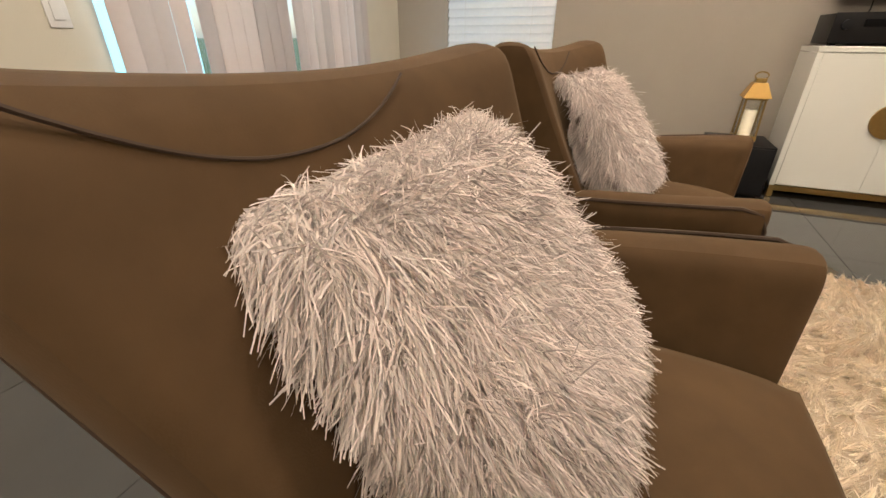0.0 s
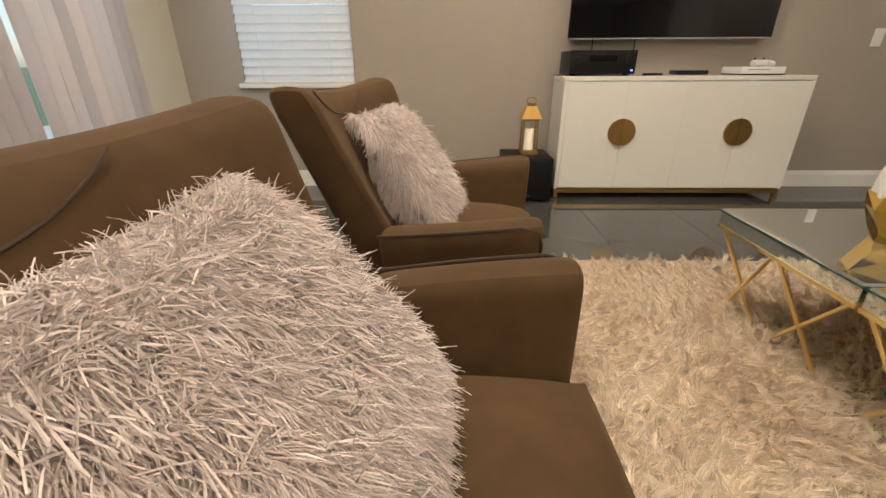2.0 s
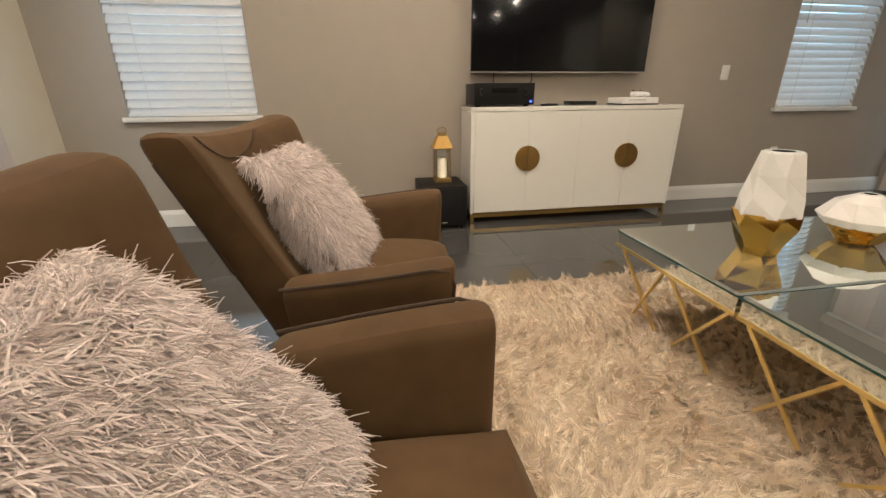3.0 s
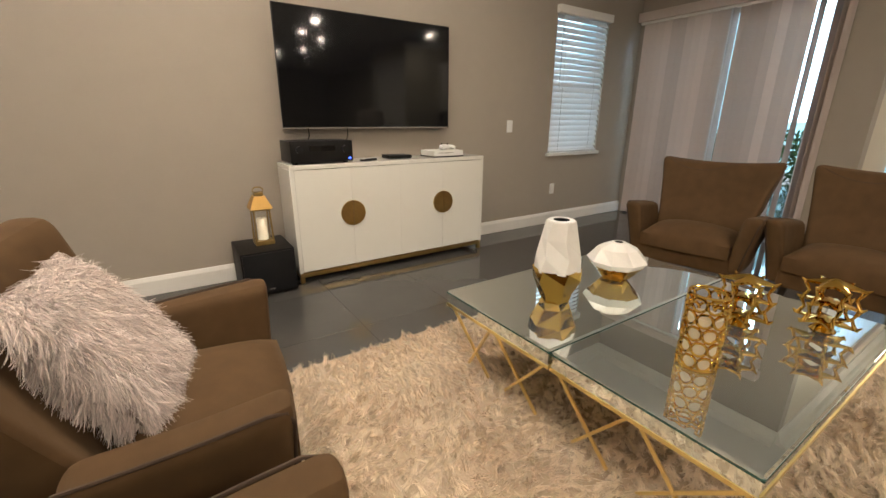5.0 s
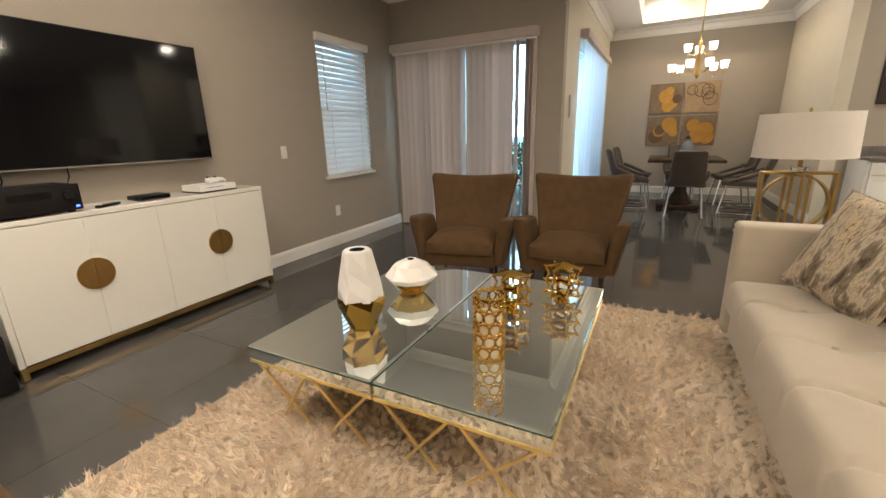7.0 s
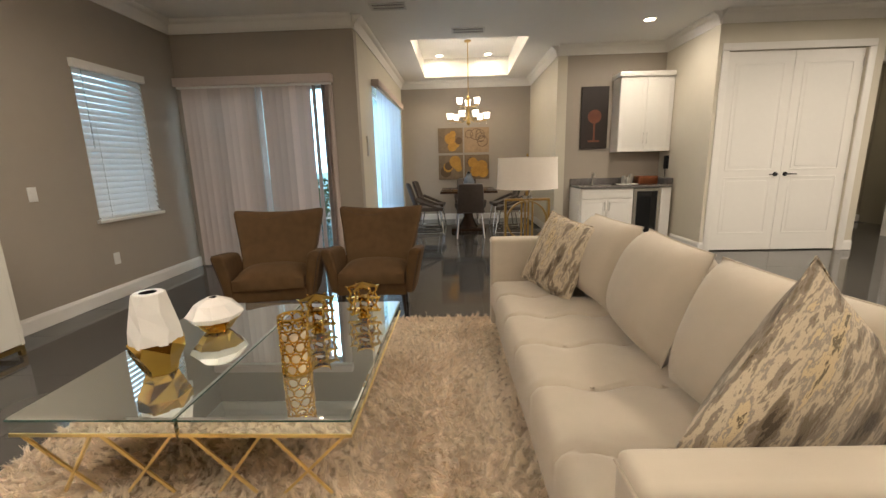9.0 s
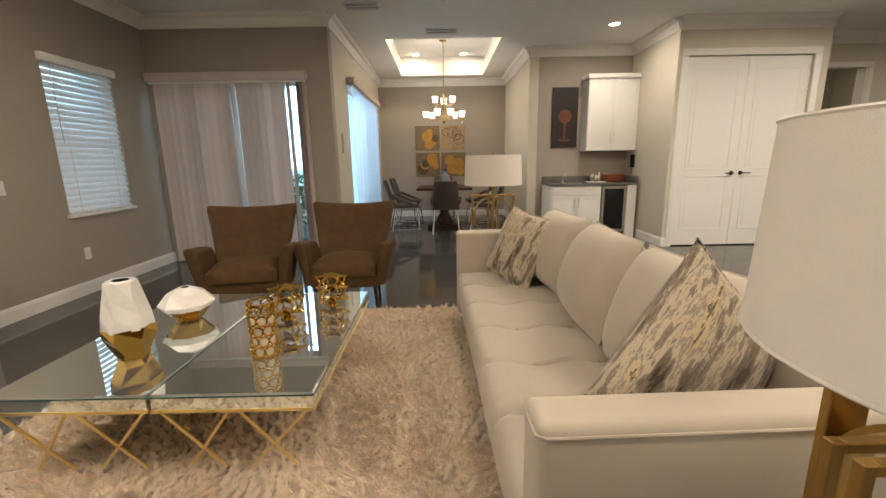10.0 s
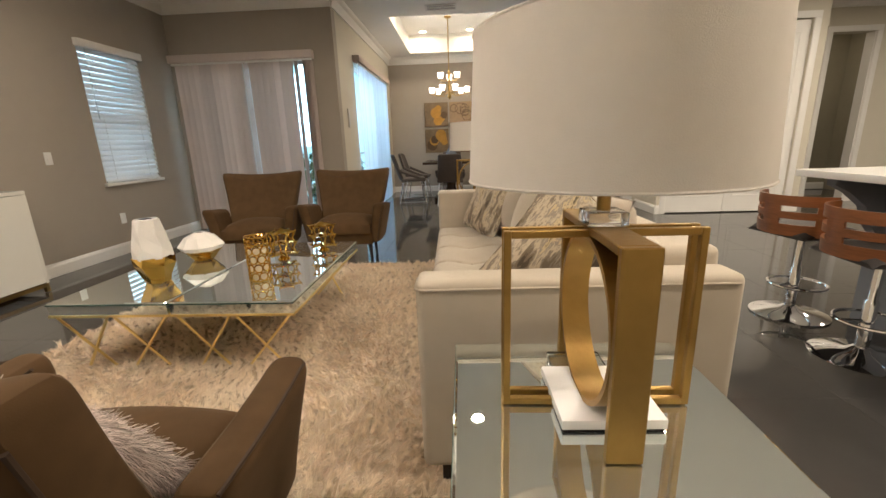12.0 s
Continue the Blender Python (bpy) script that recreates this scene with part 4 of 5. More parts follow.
def make_armchair(label, m):
    ch = thing("armchair", label, "armchair", m, "brown velvet armchairs")
    rounded(part("backrest", slab_mesh(back_in, back_out, 12, 8, 0.2), M_VELVET, ch))
    for s in (1, -1):
        i, o = arm_side(s)
        rounded(part("armrest", slab_mesh(i, o, 8, 6, 0.1), M_VELVET, ch))
        pts = [o(-0.96 + 1.66 * k / 9, 1.0) + Vector((0, -s * 0.013, -0.008)) for k in range(10)]
        pts.append(o(0.92, 0.95) + Vector((-0.006, -s * 0.014, -0.004)))
        pts += [o(1.0, 0.84 - 0.80 * k / 8) + Vector((-0.006, -s * 0.013, 0)) for k in range(9)]
        part("piping", tube(pts, 0.0045, 6), M_VELVET_DARK, ch)
        side = [back_out(s * 0.975, 0.5 + 0.40 * k / 10) + Vector((0.0135, 0, 0)) for k in range(11)]
        part("piping", tube(side, 0.0045, 6), M_VELVET_DARK, ch)
    part("piping", tube([back_out(-0.8 + 1.6 * k / 16, 1.0) + Vector((0.0145, 0, -0.0135)) for k in range(17)], 0.0045, 6), M_VELVET_DARK, ch)
    seam = []
    for k in range(21):
        a = -1 + 2 * k / 20
        p = back_in(-0.34 + 0.52 * a, 0.885 + 0.095 * abs(a) ** 2.2)
        seam.append(p + Vector((0.0015, 0, 0)))
    part("back_seam", tube(seam, 0.0019, 6), M_VELVET_DARK, ch, "dark curved seam piping")
    sc = bm_new()
    n = 14
    top = [[None] * (n + 1) for _ in range(n + 1)]
    bot = [[None] * (n + 1) for _ in range(n + 1)]
    for j in range(n + 1):
        for i in range(n + 1):
            a, b = -1 + 2 * i / n, -1 + 2 * j / n
            edge = (1 - abs(a) ** 6) * (1 - abs(b) ** 6)
            x, y = 0.075 + 0.205 * a + 0.012 * (1 - b * b) * (a > 0) * a, 0.272 * b
            crown = 0.042 * (1 - a * a) * (1 - b * b)
            top[j][i] = sc.verts.new((x, y, 0.388 + 0.042 * edge ** 0.5 + crown))
            bot[j][i] = sc.verts.new((x, y, 0.302 - 0.002 * edge))
    for j in range(n):
        for i in range(n):
            sc.faces.new((top[j][i], top[j][i + 1], top[j + 1][i + 1], top[j + 1][i]))
            sc.faces.new((bot[j][i], bot[j + 1][i], bot[j + 1][i + 1], bot[j][i + 1]))
    for k in range(n):
        for A, B in (((0, k), (0, k + 1)), ((n, k), (n, k + 1)), ((k, 0), (k + 1, 0)), ((k, n), (k + 1, n))):
            sc.faces.new((top[A[0]][A[1]], top[B[0]][B[1]], bot[B[0]][B[1]], bot[A[0]][A[1]]))
    part("seat", sc, M_VELVET, ch)
    part("seat_base", box(-0.15, 0.262, -0.288, 0.288, 0.195, 0.305, 0.02, 3), M_VELVET, ch)
    for lx, ly in ((0.21, 0.25), (0.21, -0.25), (-0.14, 0.22), (-0.14, -0.22)):
        part("leg", tube([(lx, ly, 0.20), (lx * 1.06, ly * 1.06, 0.004)], [0.022, 0.012], 12), M_LEG, ch, "dark tapered leg")
    return ch


chair = make_armchair("brown velvet armchair with winged back, shag pillow on it", pose(1.26, 1.295, 0.0, 0, 0, -2))
tagged(copy_thing(chair, pose(1.295, 2.28, 0.0, 0, 0, -7)), "brown velvet armchair with winged back beside the subwoofer")
tagged(copy_thing(chair, pose(4.475, 2.47, 0.0, 0, 0, 190.5)), "brown velvet armchair with winged back before the sliding door")
tagged(copy_thing(chair, pose(4.61, 1.625, 0.0, 0, 0, 180)), "brown velvet armchair with winged back, front leg at the rug's edge")


# ---- shag pillows ----
def pillow_grid(W, H, D, n=20, pinch=0.08):
    """Front and back of a stuffed square pillow in the local y-z plane, x forward."""
    bm = bm_new()

    def at(a, b, s):
        e = max(0.0, (1 - abs(a) ** 2.6) * (1 - abs(b) ** 2.6)) ** 0.5
        k = 1 - pinch * (a * a + b * b - 2 * a * a * b * b)
        return Vector((s * D / 2 * e, W / 2 * a * k, H / 2 * b * k))

    for s in (1, -1):
        g = [[bm.verts.new(at(-1 + 2 * i / n, -1 + 2 * j / n, s)) for i in range(n + 1)] for j in range(n + 1)]
        for j in range(n):
            for i in range(n):
                q = (g[j][i], g[j][i + 1], g[j + 1][i + 1], g[j + 1][i])
                bm.faces.new(q if s > 0 else q[::-1])
    bmesh.ops.remove_doubles(bm, verts=bm.verts, dist=0.0005)
    return bm, at


def shag_pillow(m, W, H, D, count, seed, label):
    pl = thing("shag_pillow", label, "pillow", m, "shag pillows")
    bm, at = pillow_grid(W, H, D)
    part("cover", bm, M_FLUFF_BASE, pl)
    rng = np.random.default_rng(seed)
    per = 18
    m0 = count // per
    ca, cb_ = rng.uniform(-1, 1, m0), rng.uniform(-1, 1, m0)
    cs_ = np.where(rng.uniform(size=m0) < 0.88, 1.0, -1.0)
    # the back of the pillow is pressed flat: only its side edges are shaggy
    cb_ = np.where(cs_ < 0, rng.uniform(-1.0, 0.45, m0), cb_)
    ca = np.where(cs_ < 0, np.sign(ca) * rng.uniform(0.72, 1.0, m0), ca)

    def surf(a, b, s):
        e = np.sqrt(np.maximum(0, (1 - np.abs(a) ** 2.6) * (1 - np.abs(b) ** 2.6)))
        k = 1 - 0.08 * (a * a + b * b - 2 * a * a * b * b)
        return np.stack([s * D / 2 * e, W / 2 * a * k, H / 2 * b * k], 1), e

    c, e = surf(ca, cb_, cs_)
    nrm = np.stack([cs_ * (0.25 + e), 0.9 * np.sign(ca) * np.abs(ca) ** 3, 0.9 * np.sign(cb_) * np.abs(cb_) ** 3], 1)
    nrm /= np.linalg.norm(nrm, axis=1, keepdims=True)
    g = np.array(m.to_3x3().inverted() @ Vector((0, 0, -1)))
    flow = nrm * 0.34 + g * 0.80 + rng.normal(0, 0.34, (m0, 3))
    flow += nrm * np.maximum(0, 0.24 - np.einsum("ij,ij->i", flow, nrm))[:, None]
    flow /= np.linalg.norm(flow, axis=1, keepdims=True)
    tips = c + flow * 0.044 * np.where(cb_ > 0.8, 0.62, 1.0)[:, None]
    spread = 0.009
    a = np.clip(np.repeat(ca, per) + rng.normal(0, spread / W * 1.3, m0 * per), -1, 1)
    b = np.clip(np.repeat(cb_, per) + rng.normal(0, spread / H * 1.3, m0 * per), -1, 1)
    roots, _ = surf(a, b, np.repeat(cs_, per))
    d = np.repeat(tips, per, 0) + rng.normal(0, 0.0045, (m0 * per, 3)) - roots
    lng = np.linalg.norm(d, axis=1, keepdims=True)
    strands("fringe", roots, d / lng, lng * 1.05, 0.0016, 0.027, M_FLUFF, pl, rng, 3, "long glossy silver-mauve fringe strands", g, 0.3)
    return pl


shag_pillow(pose(1.125, 1.294, 0.612, 0, -40, -3) @ pose(0, 0, 0, 2), 0.48, 0.45, 0.13, 126000, 11, "silver-mauve shag pillow leaning on the armchair back")
shag_pillow(pose(1.175, 2.335, 0.61, 0, -34, -9), 0.41, 0.455, 0.13, 48000, 12, "silver-mauve shag pillow standing on the armchair seat")


# ---- mirrored tables with crossed gold legs ----
def mirrored_table(name, m, LX, LY, H, apron, label, category, group, along="y", foot=0.03):
    t = thing(name, label, category, m, group)
    part("tabletop", box(-LX / 2, LX / 2, -LY / 2, LY / 2, H - 0.012, H, 0.007, 1), M_MIRROR, t, "tinted mirror top with bevelled glass edge", smooth=False)
    part("glass_edge", box(-LX / 2 - 0.001, LX / 2 + 0.001, -LY / 2 - 0.001, LY / 2 + 0.001, H - 0.013, H - 0.0068), M_GLASS_EDGE, t, "green glass edge", smooth=False)
    part("apron", box(-LX / 2 + 0.004, LX / 2 - 0.004, -LY / 2 + 0.004, LY / 2 - 0.004, H - apron, H - 0.0125), M_MIRROR, t, "mirrored apron", smooth=False)
    part("gold_band", box(-LX / 2 + 0.001, LX / 2 - 0.001, -LY / 2 + 0.001, LY / 2 - 0.001, H - apron - 0.012, H - apron), M_GOLD, t, smooth=False)
    zt = H - apron - 0.010
    for sx in (-1, 1):
        for a, b in ((0.04, 0.50), (0.49, 0.20), (0.53, 0.92), (0.97, 0.68)):
            ya, yb = -LY / 2 + LY * a, -LY / 2 + LY * b
            bm = add_bar(bm_new(), (sx * (LX / 2 - 0.02), ya, zt), (sx * (LX / 2 - 0.10), yb, foot), 0.010)
            part("leg", bm, M_GOLD, t, smooth=False)
    return t


TX = 2.955
mirrored_table("coffee_table", pose(TX, 1.582, 0), 1.22, 0.612, 0.414, 0.062, "mirrored coffee table with crossed gold legs on the rug", "coffee table", "paired coffee tables")
mirrored_table("coffee_table", pose(TX, 2.201, 0), 1.22, 0.612, 0.414, 0.062, "mirrored coffee table with crossed gold legs on the rug", "coffee table", "paired coffee tables")
TT = 0.4145


def faceted(profile, n, twist, seed, jitter):
    r = random.Random(seed)
    bm = bm_new()
    rings = []
    for k, (rad, z) in enumerate(profile):
        off = twist * (k % 2)
        rings.append([bm.verts.new((rad * (1 + r.uniform(-jitter, jitter)) * math.cos(2 * math.pi * (i + off) / n), rad * (1 + r.uniform(-jitter, jitter)) * math.sin(2 * math.pi * (i + off) / n), z)) for i in range(n)])
    for A, B in zip(rings, rings[1:]):
        for i in range(n):
            j = (i + 1) % n
            bm.faces.new((A[i], A[j], B[i]))
            bm.faces.new((A[j], B[j], B[i]))
    return bm, rings


def add_vase(m, glaze, gold, n, label, seed):
    v = thing("faceted_vase", label, "vase", m, "white and gold faceted vases")
    bm, rings = faceted(gold, n, 0.16, seed, 0.04)
    bm.faces.new(rings[0])
    part("gold_base", bm, M_GOLD_MIRROR, v, "polished gold dipped base", smooth=False)
    bm, rings = faceted(glaze, n, 0.16, seed + 1, 0.02)
    part("white_body", bm, M_CERAMIC, v, "white ceramic facets", smooth=False)
    z, r = glaze[-1][1], glaze[-1][0]
    part("mouth", lathe([(r * 0.55, z + 0.001), (r * 0.5, z - 0.05), (0, z - 0.05)], 20), M_BLACK, v, "dark open mouth")
    lip = lathe([(r * 0.97, z - 0.004), (r * 0.9, z + 0.002), (r * 0.55, z + 0.002)], 20)
    part("lip", lip, M_CERAMIC, v)
    return v


add_vase(pose(2.678, 2.175, TT), [(0.099, 0.140), (0.090, 0.20), (0.077, 0.275), (0.060, 0.350)], [(0.060, 0.0), (0.068, 0.03), (0.098, 0.10), (0.101, 0.147)], 6, "tall white faceted vase with polished gold base", 3)
add_vase(pose(3.12, 2.19, TT), [(0.118, 0.070), (0.140, 0.100), (0.092, 0.156), (0.036, 0.182)], [(0.055, 0.0), (0.07, 0.012), (0.095, 0.048), (0.121, 0.074)], 9, "low white faceted vase with gold base and dark mouth", 8)

# pierced cylinder
pc = thing("pierced_cylinder", "gold pierced cylinder candle holder with round holes", "candle holder", pose(2.68, 1.588, TT), "gold table ornaments")
R, HC = 0.056, 0.245
rb = bm_new()
rows, cols = 5, 8
hole = 0.0215
for j in range(rows):
    for i in range(cols):
        a0 = 2 * math.pi * (i + 0.5 * (j % 2)) / cols
        z0 = 0.028 + j * (HC - 0.056) / (rows - 1)
        pts = [(a0 + hole * math.cos(q) / R, z0 + hole * math.sin(q)) for q in [k * 2 * math.pi / 12 for k in range(12)]]
        add_tube(rb, [(R * math.cos(a), R * math.sin(a), z) for a, z in pts], 0.0045, 5, True)
tagged(part("pierced_wall", rb, M_GOLD_MIRROR, pc), kind="stuff")
for z in (0.004, HC - 0.002):
    part("rim", tube([(R * math.cos(a), R * math.sin(a), z) for a in [k * 2 * math.pi / 32 for k in range(32)]], 0.004, 6, True), M_GOLD_MIRROR, pc)
part("candle_cup", lathe([(0, 0.004), (0.045, 0.004), (0.047, 0.17), (0.044, 0.17), (0.042, 0.01), (0, 0.01)], 24), M_WAX, pc, "ivory liner")


def add_star(bm, z, turn, tips, R, r0, dome, th):
    """A domed star plate with drawn-out tips; returns the tip points."""
    n = 2 * tips
    up = [bm.verts.new(((R if k % 2 == 0 else r0) * math.cos(turn + math.pi * k / tips), (R if k % 2 == 0 else r0) * math.sin(turn + math.pi * k / tips), z + (0.004 if k % 2 == 0 else 0.010))) for k in range(n)]
    lo = [bm.verts.new((v.co.x * 0.96, v.co.y * 0.96, v.co.z - th)) for v in up]
    a, b = bm.verts.new((0, 0, z + dome)), bm.verts.new((0, 0, z - th))
    for k in range(n):
        q = (k + 1) % n
        bm.faces.new((up[k], up[q], a))
        bm.faces.new((lo[q], lo[k], b))
        bm.faces.new((up[k], lo[k], lo[q], up[q]))
    return [Vector((v.co.x * 0.93, v.co.y * 0.93, v.co.z - th / 2)) for v in up[::2]]


def star_ornament(m, levels, label, seed):
    """Domed gold stars stacked on bent struts between their tips."""
    o = thing("spiked_ornament", label, "ornament", m, "gold table ornaments")
    r = random.Random(seed)
    last = None
    for k, z in enumerate(levels):
        bm = bm_new()
        pts = add_star(bm, z, 0.3 * seed + 0.12 * k, 6, 0.094 - 0.004 * k, 0.042, 0.030 if k == len(levels) - 1 else 0.022, 0.009)
        for p in pts:
            d = Vector((p.x, p.y, 0)).normalized()
            add_tube(bm, [p, p + d * 0.014 + Vector((0, 0, r.uniform(0.004, 0.016)))], [0.008, 0.0015], 6)
        part("star", bm, M_GOLD_MIRROR, o)
        if last:
            for A, B in zip(last, pts):
                mid = (A + B) / 2
                mid = Vector((mid.x * 0.80, mid.y * 0.80, mid.z))
                part("strut", tube([A * 0.97, mid, B * 0.97], [0.008, 0.0055, 0.008], 7), M_GOLD_MIRROR, o)
        last = pts
    part("foot", lathe([(0, 0.001), (0.040, 0.001), (0.034, 0.008), (0.014, levels[0] - 0.006), (0, levels[0] - 0.004)], 20), M_GOLD_MIRROR, o)
    return o


star_ornament(pose(3.10, 1.638, TT), (0.035, 0.105, 0.172), "gold star ornament of stacked spiky tiers on the table", 2)
star_ornament(pose(3.31, 1.445, TT), (0.035, 0.105, 0.172), "gold star ornament of stacked spiky tiers near the corner", 5)

# ---- sofa ----
sofa = thing("sofa", "cream tufted fabric sofa with low square arms", "sofa", pose(2.898, 0.171, 0, 0, 0, 1.6))
hx, hy = 1.205, 0.4725


def soft_block(x0, x1, y0, y1, z0, z1, bulge, tufts=(), n=(24, 12), dimple=0.02, rnd=0.03):
    """An upholstered block with a rounded, slightly crowned top and tuft dimples."""
    bm = bm_new()
    nx, ny = n
    top, bot = [], []
    for j in range(ny + 1):
        tr, br = [], []
        for i in range(nx + 1):
            a, b = -1 + 2 * i / nx, -1 + 2 * j / ny
            x, y = x0 + (x1 - x0) * (a + 1) / 2, y0 + (y1 - y0) * (b + 1) / 2
            ex = min(x - x0, x1 - x, rnd) / rnd
            ey = min(y - y0, y1 - y, rnd) / rnd
            drop = rnd * (2 - math.sqrt(max(0, 1 - (1 - ex) ** 2)) - math.sqrt(max(0, 1 - (1 - ey) ** 2))) * 0.6
            z = z1 - drop + bulge * (1 - a ** 4) * (1 - b ** 4)
            for tx, ty in tufts:
                dd = ((x - tx) / 0.085) ** 2 + ((y - ty) / 0.085) ** 2
                z -= dimple * math.exp(-dd)
                z -= 0.42 * dimple * math.exp(-((x - tx + 0.02 * math.sin(9 * y)) / 0.012) ** 2)
            tr.append(bm.verts.new((x, y, z)))
            br.append(bm.verts.new((x, y, z0)))
        top.append(tr)
        bot.append(br)
    for j in range(ny):
        for i in range(nx):
            bm.faces.new((top[j][i], top[j][i + 1], top[j + 1][i + 1], top[j + 1][i]))
            bm.faces.new((bot[j][i], bot[j + 1][i], bot[j + 1][i + 1], bot[j][i + 1]))
    for i in range(nx):
        bm.faces.new((top[0][i], bot[0][i], bot[0][i + 1], top[0][i + 1]))
        bm.faces.new((top[ny][i], top[ny][i + 1], bot[ny][i + 1], bot[ny][i]))
    for j in range(ny):
        bm.faces.new((top[j][0], top[j + 1][0], bot[j + 1][0], bot[j][0]))
        bm.faces.new((top[j][nx], bot[j][nx], bot[j + 1][nx], top[j + 1][nx]))
    return bm


part("frame", box(-hx + 0.01, hx - 0.01, -hy + 0.02, hy - 0.03, 0.085, 0.26, 0.015, 3), M_SOFA, sofa)
ARM = 0.125
tf = [(-hx + ARM + (2 * hx - 2 * ARM) * (k + 1) / 6, y) for k in range(5) for y in (-0.02, 0.25)]
part("seat", soft_block(-hx + ARM + 0.004, hx - ARM - 0.004, -hy + 0.2, hy + 0.004, 0.262, 0.425, 0.025, tf, (120, 36), 0.030, 0.05), M_SOFA, sofa, "tufted bench seat")
for tx, ty in tf:
    part("button", lathe([(0, 0.0), (0.011, 0.0), (0.008, 0.006), (0, 0.008)], 12), M_SOFA, sofa, at=pose(tx, ty, 0.417))
for s in (-1, 1):
    a, b = (-hx, -hx + ARM) if s < 0 else (hx - ARM, hx)
    arm = bm_new()
    add_box(arm, a, b, -hy, hy, 0.09, 0.725, 0.028, 4)
    ao = part("armrest", arm, M_SOFA, sofa)
    for zz in (0.700,):
        ex = a - 0.001 if s < 0 else b + 0.001
        part("piping", tube([(ex, -hy + 0.02, zz), (ex, hy - 0.02, zz), (ex - s * 0.012, hy + 0.001, zz), (ex - s * (ARM - 0.01), hy + 0.001, zz)], 0.0035, 6), M_SOFA, ao)
part("backrest", box(-hx + ARM, hx - ARM, -hy, -hy + 0.20, 0.25, 0.775, 0.035, 4), M_SOFA, sofa)
for sx in (-1, 1):
    for sy in (-1, 1):
        part("leg", box(sx * (hx - 0.06) - 0.03, sx * (hx - 0.06) + 0.03, sy * (hy - 0.09) - 0.03, sy * (hy - 0.09) + 0.03, 0.016, 0.088, 0.004), M_LEG, sofa, "dark wooden block leg")


def cushion(name, m, W, H, D, material, label, pinch=0.05, group=""):
    bm, _ = pillow_grid(W, H, D, 18, pinch)
    ob = thing(name, label, "cushion", m, group)
    part("cover", bm, material, ob)
    e = []
    for k in range(80):
        t = k / 80 * 4
        q, f = int(t), t - int(t)
        a, b = ((-1 + 2 * f, -1), (1, -1 + 2 * f), (1 - 2 * f, 1), (-1, 1 - 2 * f))[q]
        kk = 1 - pinch * (a * a + b * b - 2 * a * a * b * b)
        e.append((0, W / 2 * a * kk, H / 2 * b * kk))
    part("seam", tube(e, 0.004, 5, True), material, ob)
    return ob


for k, (x, turn) in enumerate(((2.27, 96), (2.93, 87), (3.58, 95))):
    cushion("back_cushion", pose(x, 0.02 + 0.028 * (x - 2.9), 0.668, 0, -19, turn), 0.61, 0.49, 0.31, M_SOFA, "plump cream back cushion on the sofa", 0.03, "sofa back cushions")
cushion("throw_pillow", pose(1.99, 0.112, 0.672, 40.8, 1.2, 17.2), 0.52, 0.52, 0.17, M_CUSHION, "brown, cream and ochre patterned throw pillow tipped on the sofa", 0.07, "patterned throw pillows")
cushion("throw_pillow", pose(3.69, 0.27, 0.665, 0, -24, 118) @ pose(0, 0, 0, -8), 0.50, 0.50, 0.15, M_CUSHION, "brown and grey patterned throw pillow against the sofa arm", 0.07, "patterned throw pillows")


# ---- end tables and lamps ----
ET = 0.59


def end_table(m, label):
    t = mirrored_table("end_table", m, 0.56, 0.56, ET, 0.05, label, "end table", "mirrored end tables", foot=0.003)
    return t


end_table(pose(1.292, 0.212, 0), "mirrored glass end table with gold legs beside the sofa arm")
end_table(pose(4.46, 0.30, 0), "mirrored glass end table with gold legs at the sofa's far arm")


def rect_frame(bm, w, z0, z1, bar, depth, off):
    """A rectangular frame in the local y-z plane at x = off."""
    add_box(bm, off - depth / 2, off + depth / 2, -w, -w + bar, z0, z1, 0.0015, 1)
    add_box(bm, off - depth / 2, off + depth / 2, w - bar, w, z0, z1, 0.0015, 1)
    add_box(bm, off - depth / 2, off + depth / 2, -w + bar, w - bar, z0, z0 + bar, 0.0015, 1)
    add_box(bm, off - depth / 2, off + depth / 2, -w + bar, w - bar, z1 - bar, z1, 0.0015, 1)
    return bm


